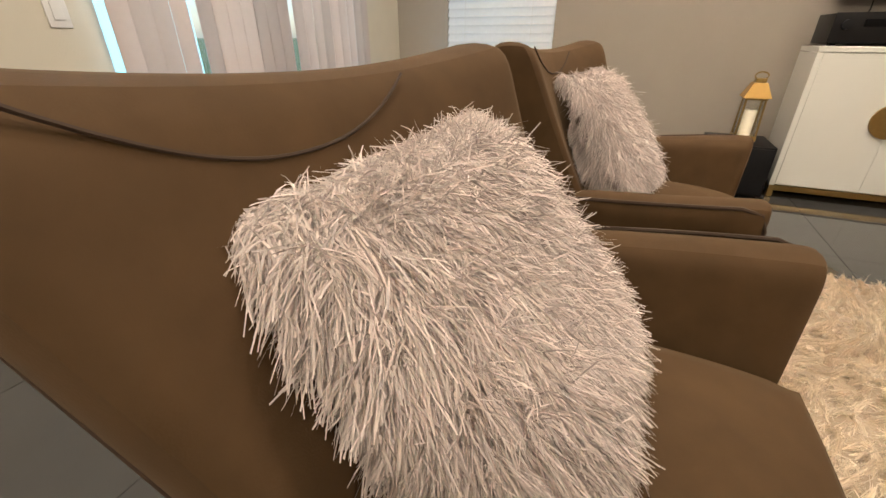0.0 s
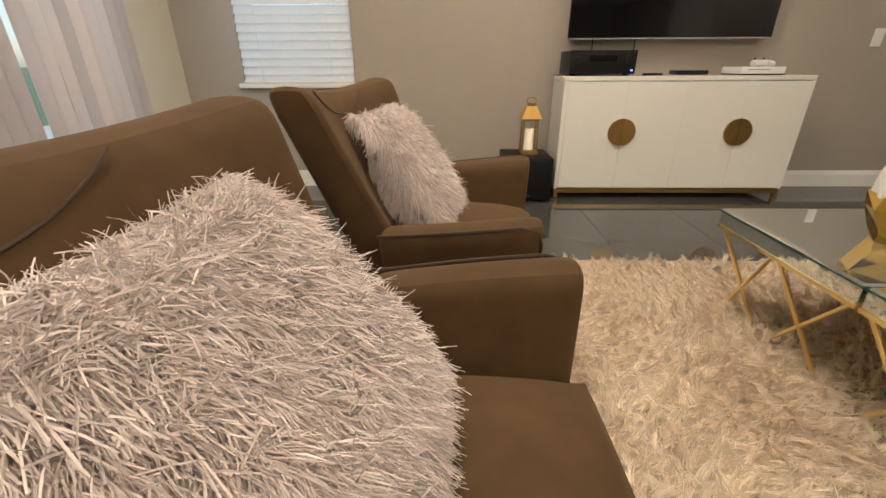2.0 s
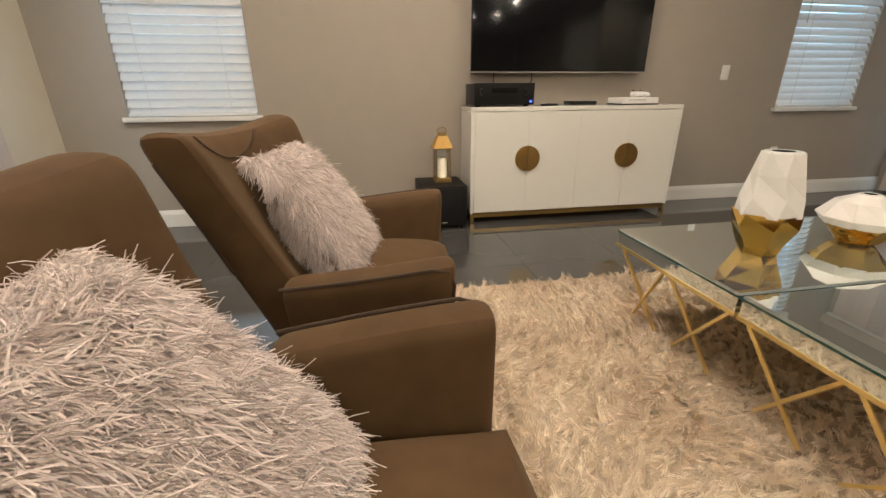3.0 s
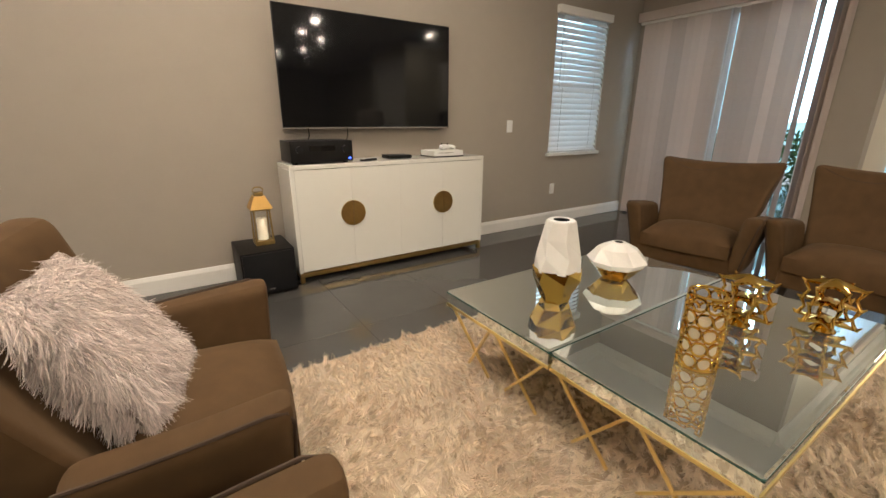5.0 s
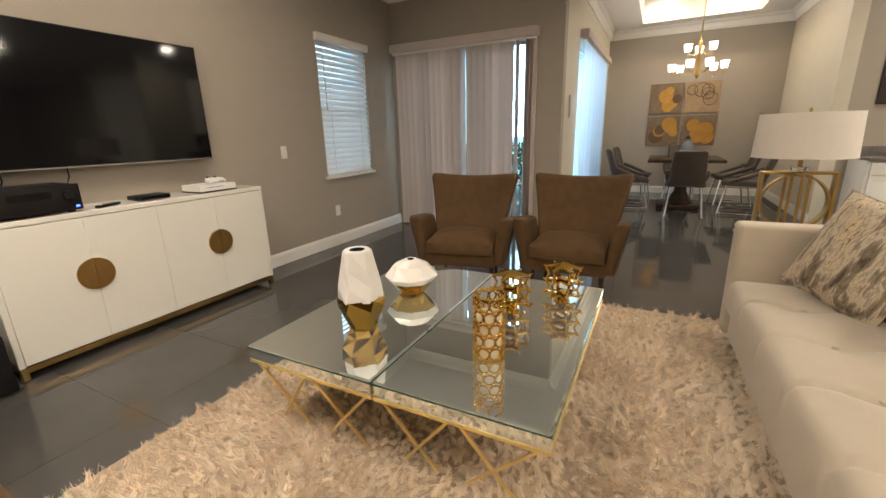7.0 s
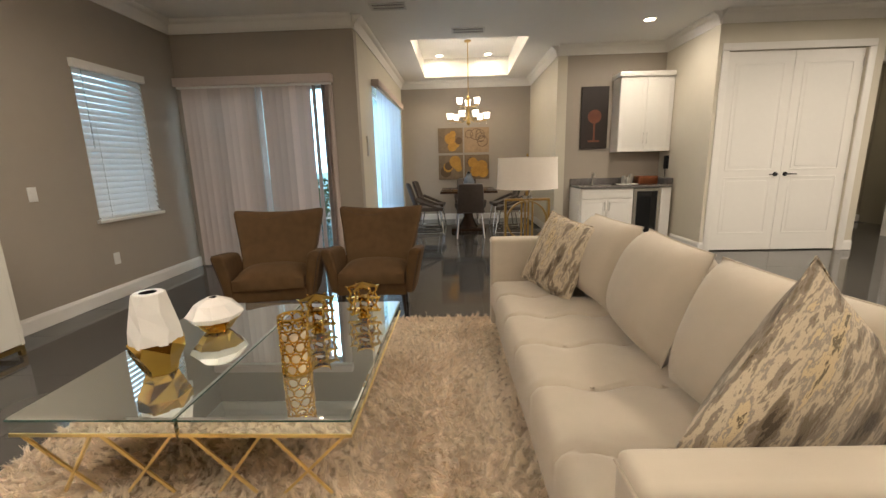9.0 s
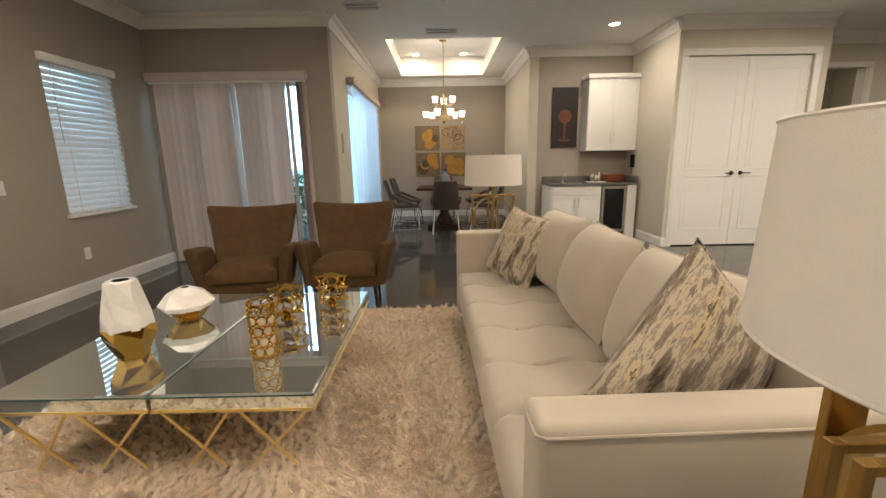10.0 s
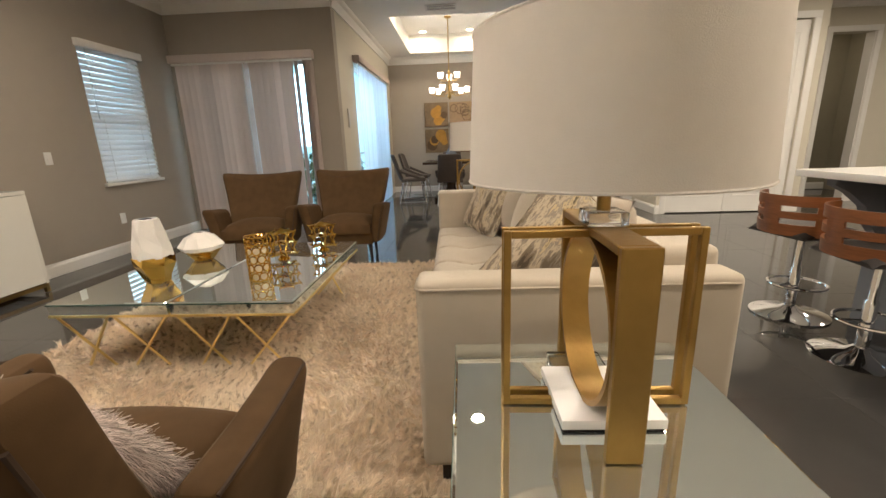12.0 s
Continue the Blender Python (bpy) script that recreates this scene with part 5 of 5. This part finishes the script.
def table_lamp(m, label, lit):
    o = thing("table_lamp", label, "table lamp", m, "gold frame table lamps")
    part("base_plate", box(0.03, 0.16, -0.06, 0.06, 0.001, 0.022, 0.003), M_CLEAR, o, "clear acrylic base block")
    for off in (-0.016, 0.016):
        part("open_frame", rect_frame(bm_new(), 0.182, 0.002, 0.360, 0.014, 0.014, off), M_LAMPGOLD, o, "thin gold rectangle frame", smooth=False)
    f2 = bm_new()
    for a, b, c, d in ((-0.182, -0.166, 0.001, 0.366), (0.166, 0.182, 0.001, 0.366), (-0.166, 0.166, 0.350, 0.366)):
        add_box(f2, a, b, -0.030, 0.030, c, d, 0.002, 1)
    part("wide_frame", f2, M_LAMPGOLD, o, "wide gold band frame", smooth=False)
    ring = bm_new()
    n = 56
    prof = [(0.1655, -0.030), (0.1655, 0.030), (0.1555, 0.030), (0.1555, -0.030)]
    rr = [[ring.verts.new((r * math.cos(2 * math.pi * k / n), y, 0.1845 + r * math.sin(2 * math.pi * k / n))) for r, y in prof] for k in range(n)]
    for k in range(n):
        A, B = rr[k], rr[(k + 1) % n]
        for q in range(4):
            ring.faces.new((A[q], A[(q + 1) % 4], B[(q + 1) % 4], B[q]))
    part("ring", ring, M_LAMPGOLD, o, "gold ring band")
    part("crystal_block", box(-0.035, 0.035, -0.035, 0.035, 0.3665, 0.392, 0.003), M_CLEAR, o)
    part("neck", lathe([(0, 0.392), (0.012, 0.392), (0.012, 0.45), (0.018, 0.455), (0.018, 0.53), (0, 0.53)], 16), M_LAMPGOLD, o)
    z0, z1, r0, r1 = 0.450, 0.690, 0.242, 0.232
    sh = lathe([(r0, z0), (r1, z1), (r1 - 0.003, z1), (r0 - 0.003, z0), (r0, z0)], 64)
    part("shade", sh, M_SHADE, o, "ivory drum fabric shade")
    for z, r in ((z0, r0), (z1, r1)):
        part("shade_rim", tube([(r * math.cos(a), r * math.sin(a), z) for a in [k * 2 * math.pi / 64 for k in range(64)]], 0.0025, 5, True), M_SHADE, o)
    sp = bm_new()
    for k in range(3):
        a = k * 2 * math.pi / 3
        add_bar(sp, (0.01 * math.cos(a), 0.01 * math.sin(a), z1 - 0.012), ((r1 - 0.004) * math.cos(a), (r1 - 0.004) * math.sin(a), z1 - 0.004), 0.004)
    part("spider", sp, M_LAMPGOLD, o)
    part("rod", tube([(0, 0, 0.53), (0, 0, z1 + 0.01)], 0.004, 8), M_LAMPGOLD, o)
    part("finial", lathe([(0, z1 + 0.01), (0.008, z1 + 0.012), (0.01, z1 + 0.022), (0, z1 + 0.034)], 14), M_LAMPGOLD, o)
    return o


bk = thing("book_box", "white book-shaped box under the lamp", "book", pose(1.315, 0.20, ET, 0, 0, 1))
part("cover", box(-0.092, 0.092, -0.092, 0.092, 0.001, 0.006), M_BLACK, bk, smooth=False)
part("body", box(-0.095, 0.095, -0.095, 0.095, 0.006, 0.026, 0.003), M_BOOK, bk)
table_lamp(pose(1.322, 0.21, ET + 0.001), "gold frame table lamp with an ivory shade on a white box", False)
table_lamp(pose(4.50, 0.345, ET + 0.001, 0, 0, 90), "gold ring table lamp with ivory shade on the end table", False)


# ---- dining area ----
dt = thing("dining_table", "dark espresso dining table on a pedestal", "dining table", pose(9.0, 0.72, 0))
part("tabletop", box(-0.62, 0.62, -0.50, 0.50, 0.725, 0.765, 0.006), M_TABLEWOOD, dt)
part("pedestal", lathe([(0.20, 0.06), (0.16, 0.10), (0.09, 0.25), (0.09, 0.55), (0.16, 0.70), (0.22, 0.726)], 24), M_TABLEWOOD, dt)
part("base", box(-0.32, 0.32, -0.32, 0.32, 0.003, 0.06, 0.01), M_TABLEWOOD, dt)


def dining_chair(m):
    c = thing("dining_chair", "grey-brown dining chair on crossed chrome legs", "chair", m, "dining chairs round the table")
    part("seat", box(-0.22, 0.24, -0.235, 0.235, 0.42, 0.485, 0.025, 3), M_DINE, c)

    def bi(u, v):
        return Vector((-0.20 - 0.16 * v + 0.05 * u * u, (0.235 - 0.03 * v) * u, 0.43 + 0.50 * v))

    def bo(u, v):
        return bi(u, v) + Vector((-0.05, 0, 0))

    rounded(part("backrest", slab_mesh(bi, bo, 6, 5), M_DINE, c), 1)
    for s in (1, -1):
        part("arm_wing", tube([(-0.22, s * 0.235, 0.62), (0.0, s * 0.245, 0.53), (0.16, s * 0.235, 0.47)], [0.03, 0.025, 0.015], 8), M_DINE, c)
        for a, b in (((0.18, s * 0.20, 0.42), (0.24, s * 0.24, 0.004)), ((-0.17, s * 0.19, 0.42), (-0.26, s * 0.23, 0.004))):
            part("leg", tube([a, b], 0.012, 8), M_CHROME, c, "chrome leg")
        part("stretcher", tube([(0.235, s * 0.236, 0.03), (-0.255, s * 0.226, 0.03)], 0.008, 6), M_CHROME, c)
    return c


dc = dining_chair(pose(8.22, 0.70, 0, 0, 0, 0))
for x, y, r in ((8.62, 1.45, -80), (9.35, 1.42, -95), (8.55, -0.02, 80), (9.35, 0.02, 95), (9.92, 0.72, 180)):
    copy_thing(dc, pose(x, y, 0, 0, 0, r))
vs = thing("glass_vase", "blue-grey glass vase on the dining table", "vase", pose(8.98, 0.70, 0.7655))
part("body", lathe([(0, 0.0), (0.07, 0.0), (0.10, 0.05), (0.11, 0.14), (0.07, 0.22), (0.045, 0.26), (0.06, 0.29), (0.055, 0.29), (0.04, 0.26), (0, 0.10)], 24), M_VASE_GLASS, vs)
part("stopper", lathe([(0, 0.285), (0.03, 0.285), (0.035, 0.32), (0, 0.345)], 16), M_BLACK, vs)

# canvases
rp = random.Random(3)
for k, (y, z) in enumerate(((1.06, 1.74), (0.485, 1.74), (1.06, 1.16), (0.485, 1.16))):
    cv = thing("wall_canvas", ("tan canvas with gold circle outlines", "bronze canvas with overlapping gold discs")[k != 1], "picture", pose(X_DIN - 0.002, y, z, 0, 0, -90), "four square wall canvases")
    part("canvas", box(-0.27, 0.27, -0.035, 0.0, -0.265, 0.265, 0.004), M_ART_BG2 if k == 1 else M_ART_BG, cv, smooth=False)
    for q in range(6):
        r = rp.uniform(0.06, 0.13)
        cx, cz = rp.uniform(-0.26 + r, 0.26 - r), rp.uniform(-0.255 + r, 0.255 - r)
        if k == 1:
            part("ring", tube([(cx + r * math.cos(a), -0.037, cz + r * math.sin(a)) for a in [i * 2 * math.pi / 28 for i in range(28)]], 0.006, 5, True), M_ART_LINE, cv)
        else:
            part("gold_disc", lathe([(0, 0.0), (r, 0.0), (r, 0.003 + 0.001 * q), (0, 0.003 + 0.001 * q)], 28), M_ART_GOLD if q % 3 else M_ART_LINE, cv, at=pose(cx, -0.035, cz, 90))

# chandelier
chn = thing("chandelier", "gold chandelier with glowing white cup shades and crystals", "chandelier", pose(8.9, 0.70, CEIL + 0.36))
part("canopy", lathe([(0, -0.001), (0.065, -0.001), (0.06, -0.02), (0.02, -0.035), (0, -0.036)], 20), M_BRASS, chn)
part("rod", tube([(0, 0, -0.03), (0, 0, -0.96)], 0.008, 8), M_BRASS, chn)
part("column", lathe([(0, -0.92), (0.02, -0.92), (0.035, -0.98), (0.02, -1.07), (0.03, -1.18), (0.022, -1.32), (0.04, -1.38), (0, -1.44)], 20), M_BRASS, chn)
cup = [(0.0, 0.0), (0.042, 0.0), (0.056, 0.095), (0.053, 0.095), (0.04, 0.004), (0.0, 0.004)]
for k in range(9):
    up = k % 3 == 0
    a = 2 * math.pi * k / 9
    r, z = (0.18, -1.06) if up else (0.34, -1.30)
    x, y = r * math.cos(a), r * math.sin(a)
    part("arm", tube([(0.02 * math.cos(a), 0.02 * math.sin(a), z + 0.02), (x * 0.5, y * 0.5, z - 0.06), (x, y, z - 0.03), (x, y, z)], 0.007, 7), M_BRASS, chn)
    part("cup_shade", lathe(cup, 18, 0, 0), M_BULB, chn, "glowing frosted cup shade", at=pose(x, y, z))
    part("crystal", tube([(x, y, z - 0.035), (x, y, z - 0.06), (x, y, z - 0.10)], [0.003, 0.014, 0.002], 6), M_CLEAR, chn)
cl = new("chandelier_lamp", bpy.data.lights.new("chandelier_lamp", "POINT"))
cl.data.energy, cl.data.color, cl.data.shadow_soft_size = 22, LAMP_WARM, 0.25
cl.location = (8.9, 0.70, CEIL + 0.36 - 0.86)

# ---- wet bar ----
BF = 7.42
bar = thing("base_cabinet", "white base cabinet under the wet bar counter", "cabinet", pose(BF, -0.92, 0, 0, 0, -90))
# local x runs along the counter, y into the wall
part("body", box(0.003, 0.80, 0.02, 0.572, 0.10, 0.825), M_WHITE, bar, smooth=False)
part("toe_kick", box(0.003, 0.80, 0.07, 0.55, 0.003, 0.10), M_WHITE, bar, smooth=False)
part("drawer", box(0.03, 0.78, 0.0, 0.02, 0.68, 0.81, 0.003), M_WHITE, bar)
for k in range(2):
    xa = 0.03 + k * 0.377
    d = part("door", box(xa, xa + 0.372, 0.0, 0.02, 0.13, 0.67, 0.003), M_WHITE, bar)
    for a, b, c, e in ((xa, xa + 0.372, 0.13, 0.185), (xa, xa + 0.372, 0.615, 0.67), (xa, xa + 0.055, 0.185, 0.615), (xa + 0.317, xa + 0.372, 0.185, 0.615)):
        part("stile", box(a, b, -0.005, 0.0005, c, e, 0.0015, 1), M_WHITE, d)
    hx2 = xa + (0.34 if k == 0 else 0.032)
    part("handle", tube([(hx2, -0.004, 0.50), (hx2, -0.03, 0.50), (hx2, -0.03, 0.62), (hx2, -0.004, 0.62)], 0.006, 8), M_STEEL, d)
end = thing("filler_cabinet", "narrow white end panel cabinet beside the wine cooler", "cabinet", pose(BF, -0.92, 0, 0, 0, -90))
part("body", box(1.20, 1.345, 0.0, 0.572, 0.003, 0.825, 0.003), M_WHITE, end, smooth=False)
wc = thing("wine_cooler", "black glass wine cooler with a steel frame", "wine cooler", pose(BF, -0.92, 0, 0, 0, -90))
part("body", box(0.805, 1.195, 0.03, 0.56, 0.003, 0.82), M_BLACK, wc, smooth=False)
wd = bm_new()
for a, b, c, e in ((0.808, 1.192, 0.10, 0.14), (0.808, 1.192, 0.775, 0.815), (0.808, 0.848, 0.14, 0.775), (1.152, 1.192, 0.14, 0.775)):
    add_box(wd, a, b, 0.0, 0.03, c, e, 0.002, 1)
part("door_frame", wd, M_STEEL, wc)
part("door_glass", box(0.848, 1.152, 0.008, 0.02, 0.14, 0.775), M_DARK_GLASS, wc, smooth=False)
part("grille", box(0.81, 1.19, 0.02, 0.03, 0.01, 0.095), M_BLACK, wc, smooth=False)
ct = thing("bar_counter", "grey granite counter with a backsplash", "countertop", pose(BF, -0.92, 0, 0, 0, -90))
part("slab", box(-0.004, 1.345, -0.02, 0.575, 0.828, 0.862, 0.004), M_COUNTER, ct)
part("backsplash", box(-0.004, 1.345, 0.555, 0.576, 0.862, 0.96, 0.002), M_COUNTER, ct)
part("side_splash", box(1.325, 1.346, -0.02, 0.555, 0.862, 0.96, 0.002), M_COUNTER, ct)
part("sink", lathe([(0.15, 0.8625), (0.14, 0.8625), (0.13, 0.864), (0, 0.8635)], 24, 0.42, 0.28), M_STEEL, ct, "small round steel sink")
fc = thing("faucet", "curved steel faucet on the bar counter", "faucet", pose(BF + 0.46, -1.24, 0.8625))
part("spout", tube([(0, 0, 0.002), (0, 0, 0.13)] + [(-0.05 + 0.05 * math.cos(a), 0, 0.13 + 0.05 * math.sin(a)) for a in [0.4, 0.9, 1.4, 1.9, 2.5]] + [(-0.10, 0, 0.13)], 0.011, 10), M_STEEL, fc)
part("base", lathe([(0, 0.0), (0.024, 0.0), (0.022, 0.02), (0, 0.022)], 16), M_STEEL, fc)
ck = thing("cocktail_shakers", "small steel bar set on a tray", "barware", pose(BF + 0.32, -1.72, 0.8625))
part("tray", box(-0.10, 0.10, -0.15, 0.12, 0.0, 0.012, 0.004), M_PLASTIC_W, ck)
for dx, dy, h in ((0, -0.06, 0.15), (0.03, 0.03, 0.12), (-0.04, 0.0, 0.10)):
    part("shaker", lathe([(0, 0.012), (0.03, 0.012), (0.04, 0.012 + h * 0.6), (0.025, 0.012 + h * 0.85), (0.02, 0.012 + h), (0, 0.014 + h)], 16, dx, dy), M_STEEL, ck)
cbw = thing("copper_tub", "hammered copper drinks tub on the bar counter", "tub", pose(BF + 0.33, -2.02, 0.8625))
part("tub", box(-0.10, 0.10, -0.15, 0.15, 0.0, 0.13, 0.02, 3), M_COPPER, cbw)
for s in (1, -1):
    part("handle", tube([(0, s * 0.15, 0.08), (0, s * 0.175, 0.10), (0, s * 0.175, 0.12), (0, s * 0.15, 0.125)], 0.006, 6), M_BRASS, cbw)
ph = thing("wall_phone", "black telephone receiver hanging on the bar side wall", "telephone", pose(7.72, Y_CL_N, 1.15, 0, 0, 180))
part("cradle", box(-0.045, 0.045, -0.04, 0.001, -0.06, 0.14, 0.01), M_BLACK, ph)
part("cord", tube([(0, -0.03, -0.06), (0.015, -0.035, -0.14), (0, -0.03, -0.20), (-0.02, -0.02, -0.26)], 0.005, 6), M_BLACK, ph)
uc = thing("wall_cabinet", "white two-door wall cabinet with crown top", "cabinet", pose(7.68, -1.53, 1.36, 0, 0, -90))
part("body", box(0.0, 0.785, 0.02, 0.319, 0.0, 1.0762), M_WHITE, uc, smooth=False)
part("crown", box(-0.03, 0.785, -0.04, 0.319, 1.0765, 1.15, 0.02, 2), M_WHITE, uc)
for k in range(2):
    xa = 0.004 + k * 0.39
    d = part("door", box(xa, xa + 0.386, 0.0, 0.02, 0.004, 1.076, 0.003), M_WHITE, uc)
    for a, b, c, e in ((xa, xa + 0.386, 0.004, 0.06), (xa, xa + 0.386, 1.02, 1.076), (xa, xa + 0.055, 0.06, 1.02), (xa + 0.331, xa + 0.386, 0.06, 1.02)):
        part("stile", box(a, b, -0.005, 0.0005, c, e, 0.0015, 1), M_WHITE, d)
    hx2 = xa + (0.36 if k == 0 else 0.026)
    part("handle", tube([(hx2, -0.004, 0.12), (hx2, -0.03, 0.12), (hx2, -0.03, 0.27), (hx2, -0.004, 0.27)], 0.006, 8), M_STEEL, d)
art = thing("wine_painting", "tall dark panel painting of a rust wine glass", "picture", pose(X_BAR - 0.001, -1.258, 1.896, 0, 0, -90))
part("panel", box(-0.21, 0.21, -0.03, 0.0, -0.47, 0.47, 0.003), M_ART_DARK, art, smooth=False)
gl = bm_new()
add_box(gl, -0.014, 0.014, -0.034, -0.0305, -0.34, -0.08)
add_box(gl, -0.09, 0.09, -0.034, -0.0305, -0.37, -0.34)
part("glass_stem", gl, M_ART_RUST, art, smooth=False)
part("glass_bowl", lathe([(0, 0.0305), (0.105, 0.0305), (0.105, 0.035), (0, 0.035)], 28), M_ART_RUST, art, at=pose(0, 0, 0.02, 90))

# ---- kitchen island and stools ----
isl = thing("kitchen_island", "kitchen island with white quartz top and grey-blue panel", "island", pose(0, 0, 0))
part("countertop", box(0.2, 3.14, -2.75, -1.50, 0.855, 0.895, 0.006), M_ISLAND_TOP, isl)
part("body", box(0.3, 3.00, -2.70, -1.86, 0.004, 0.854), M_ISLAND, isl, smooth=False)
for bx in (0.9, 1.95, 2.93):
    cb3 = bm_new()
    pf = [(-1.86, 0.853), (-1.54, 0.853), (-1.54, 0.82), (-1.62, 0.78), (-1.72, 0.70), (-1.76, 0.60), (-1.80, 0.55), (-1.86, 0.53)]
    A = [cb3.verts.new((bx - 0.03, y, z)) for y, z in pf]
    B = [cb3.verts.new((bx + 0.03, y, z)) for y, z in pf]
    cb3.faces.new(A)
    cb3.faces.new(B)
    for k in range(len(pf)):
        j = (k + 1) % len(pf)
        cb3.faces.new((A[k], A[j], B[j], B[k]))
    part("corbel", cb3, M_ISLAND, isl, smooth=False)


def bar_stool(m):
    b = thing("bar_stool", "bent walnut bar stool with chrome pedestal", "bar stool", m, "bar stools at the island")
    part("base", lathe([(0.205, 0.003), (0.205, 0.010), (0.17, 0.022), (0.06, 0.038), (0.035, 0.06), (0.0, 0.062)], 40), M_CHROME, b, "round chrome base")
    part("column", lathe([(0.028, 0.05), (0.028, 0.30), (0.020, 0.31), (0.020, 0.52), (0, 0.52)], 20), M_CHROME, b)
    part("foot_ring", tube([(0.02 + 0.145 * math.cos(a), 0.145 * math.sin(a), 0.20) for a in [k * 2 * math.pi / 28 for k in range(28)]], 0.009, 8, True), M_CHROME, b)
    part("foot_bracket", tube([(0, 0, 0.20), (-0.12, 0, 0.20)], 0.009, 8), M_CHROME, b)
    part("seat", soft_block(-0.19, 0.19, -0.19, 0.19, 0.52, 0.565, 0.01, (), (12, 12), 0, 0.04), M_DARKSEAT, b, "dark padded seat")
    wb = bm_new()
    n = 18
    bands = ((0.535, 0.60), (0.632, 0.672), (0.704, 0.762))

    def shell(a, z, off):
        rr = 0.215 + off + 0.05 * (z - 0.53)
        return Vector((-rr * math.cos(a), rr * math.sin(a), z))

    for z0, z1 in bands:
        amax = 1.35 if z0 < 0.6 else (1.25 if z0 < 0.7 else 1.32)
        rows = []
        for k in range(n + 1):
            a = -amax + 2 * amax * k / n
            rows.append([wb.verts.new(shell(a, z0, 0)), wb.verts.new(shell(a, z1, 0)), wb.verts.new(shell(a, z1, 0.012)), wb.verts.new(shell(a, z0, 0.012))])
        for A, B in zip(rows, rows[1:]):
            for q in range(4):
                wb.faces.new((A[q], A[(q + 1) % 4], B[(q + 1) % 4], B[q]))
        wb.faces.new(rows[0])
        wb.faces.new(rows[-1])
    for a0, a1 in ((-1.32, -0.95), (0.95, 1.32), (-0.22, 0.22)):
        for z0, z1 in ((0.598, 0.634), (0.670, 0.706)):
            rows = []
            for k in range(5):
                a = a0 + (a1 - a0) * k / 4
                rows.append([wb.verts.new(shell(a, z0, 0.0005)), wb.verts.new(shell(a, z1, 0.0005)), wb.verts.new(shell(a, z1, 0.0115)), wb.verts.new(shell(a, z0, 0.0115))])
            for A, B in zip(rows, rows[1:]):
                for q in range(4):
                    wb.faces.new((A[q], A[(q + 1) % 4], B[(q + 1) % 4], B[q]))
            wb.faces.new(rows[0])
            wb.faces.new(rows[-1])
    part("backrest", wb, M_WALNUT, b, "bent walnut back with slots")
    return b


bs = bar_stool(pose(3.08, -1.56, 0, 0, 0, -82))
for x in (2.53, 1.95):
    copy_thing(bs, pose(x, -1.50, 0, 0, 0, -95))


# ---- floor tiles ----
floor = tagged(new("floor", mesh_of("floor", box(X_W - T, X_DIN + T, Y_S - T, Y_TV + T, -0.044, -0.004), M_GROUT, False)), "polished dark grey tile floor", "floor", "", "structure")
TS, GAP = 0.61, 0.0018
tm = box(-TS / 2 + GAP / 2, TS / 2 - GAP / 2, -TS / 2 + GAP / 2, TS / 2 - GAP / 2, -0.010, 0.0, 0.0006, 1)
tile_me = mesh_of("tile", tm, M_TILE, False)
rest = bm_new()
nx, ny = int((X_DIN - X_W) / TS) + 2, int((Y_TV - Y_S) / TS) + 2
count = 0
for i in range(nx):
    for j in range(ny):
        cx, cy = X_W - 0.12 + TS * (i + 0.5), Y_TV + 0.03 - TS * (j + 0.5)
        near = cx < 8.2 and cy > -2.9 and count < 290
        if near:
            piece("tile", tile_me, floor, pose(cx, cy, 0.0012 * math.sin(i * 3.1 + j * 1.7) * 0.15))
            count += 1
        elif cx < X_DIN and (cy > Y_DIN_S or cx < X_HALL + 1.7):
            add_box(rest, cx - TS / 2 + GAP / 2, cx + TS / 2 - GAP / 2, cy - TS / 2 + GAP / 2, cy + TS / 2 - GAP / 2, -0.010, 0.0)
tagged(part("far_tiles", rest, M_TILE, floor, "further polished grey tiles", smooth=False), kind="stuff")
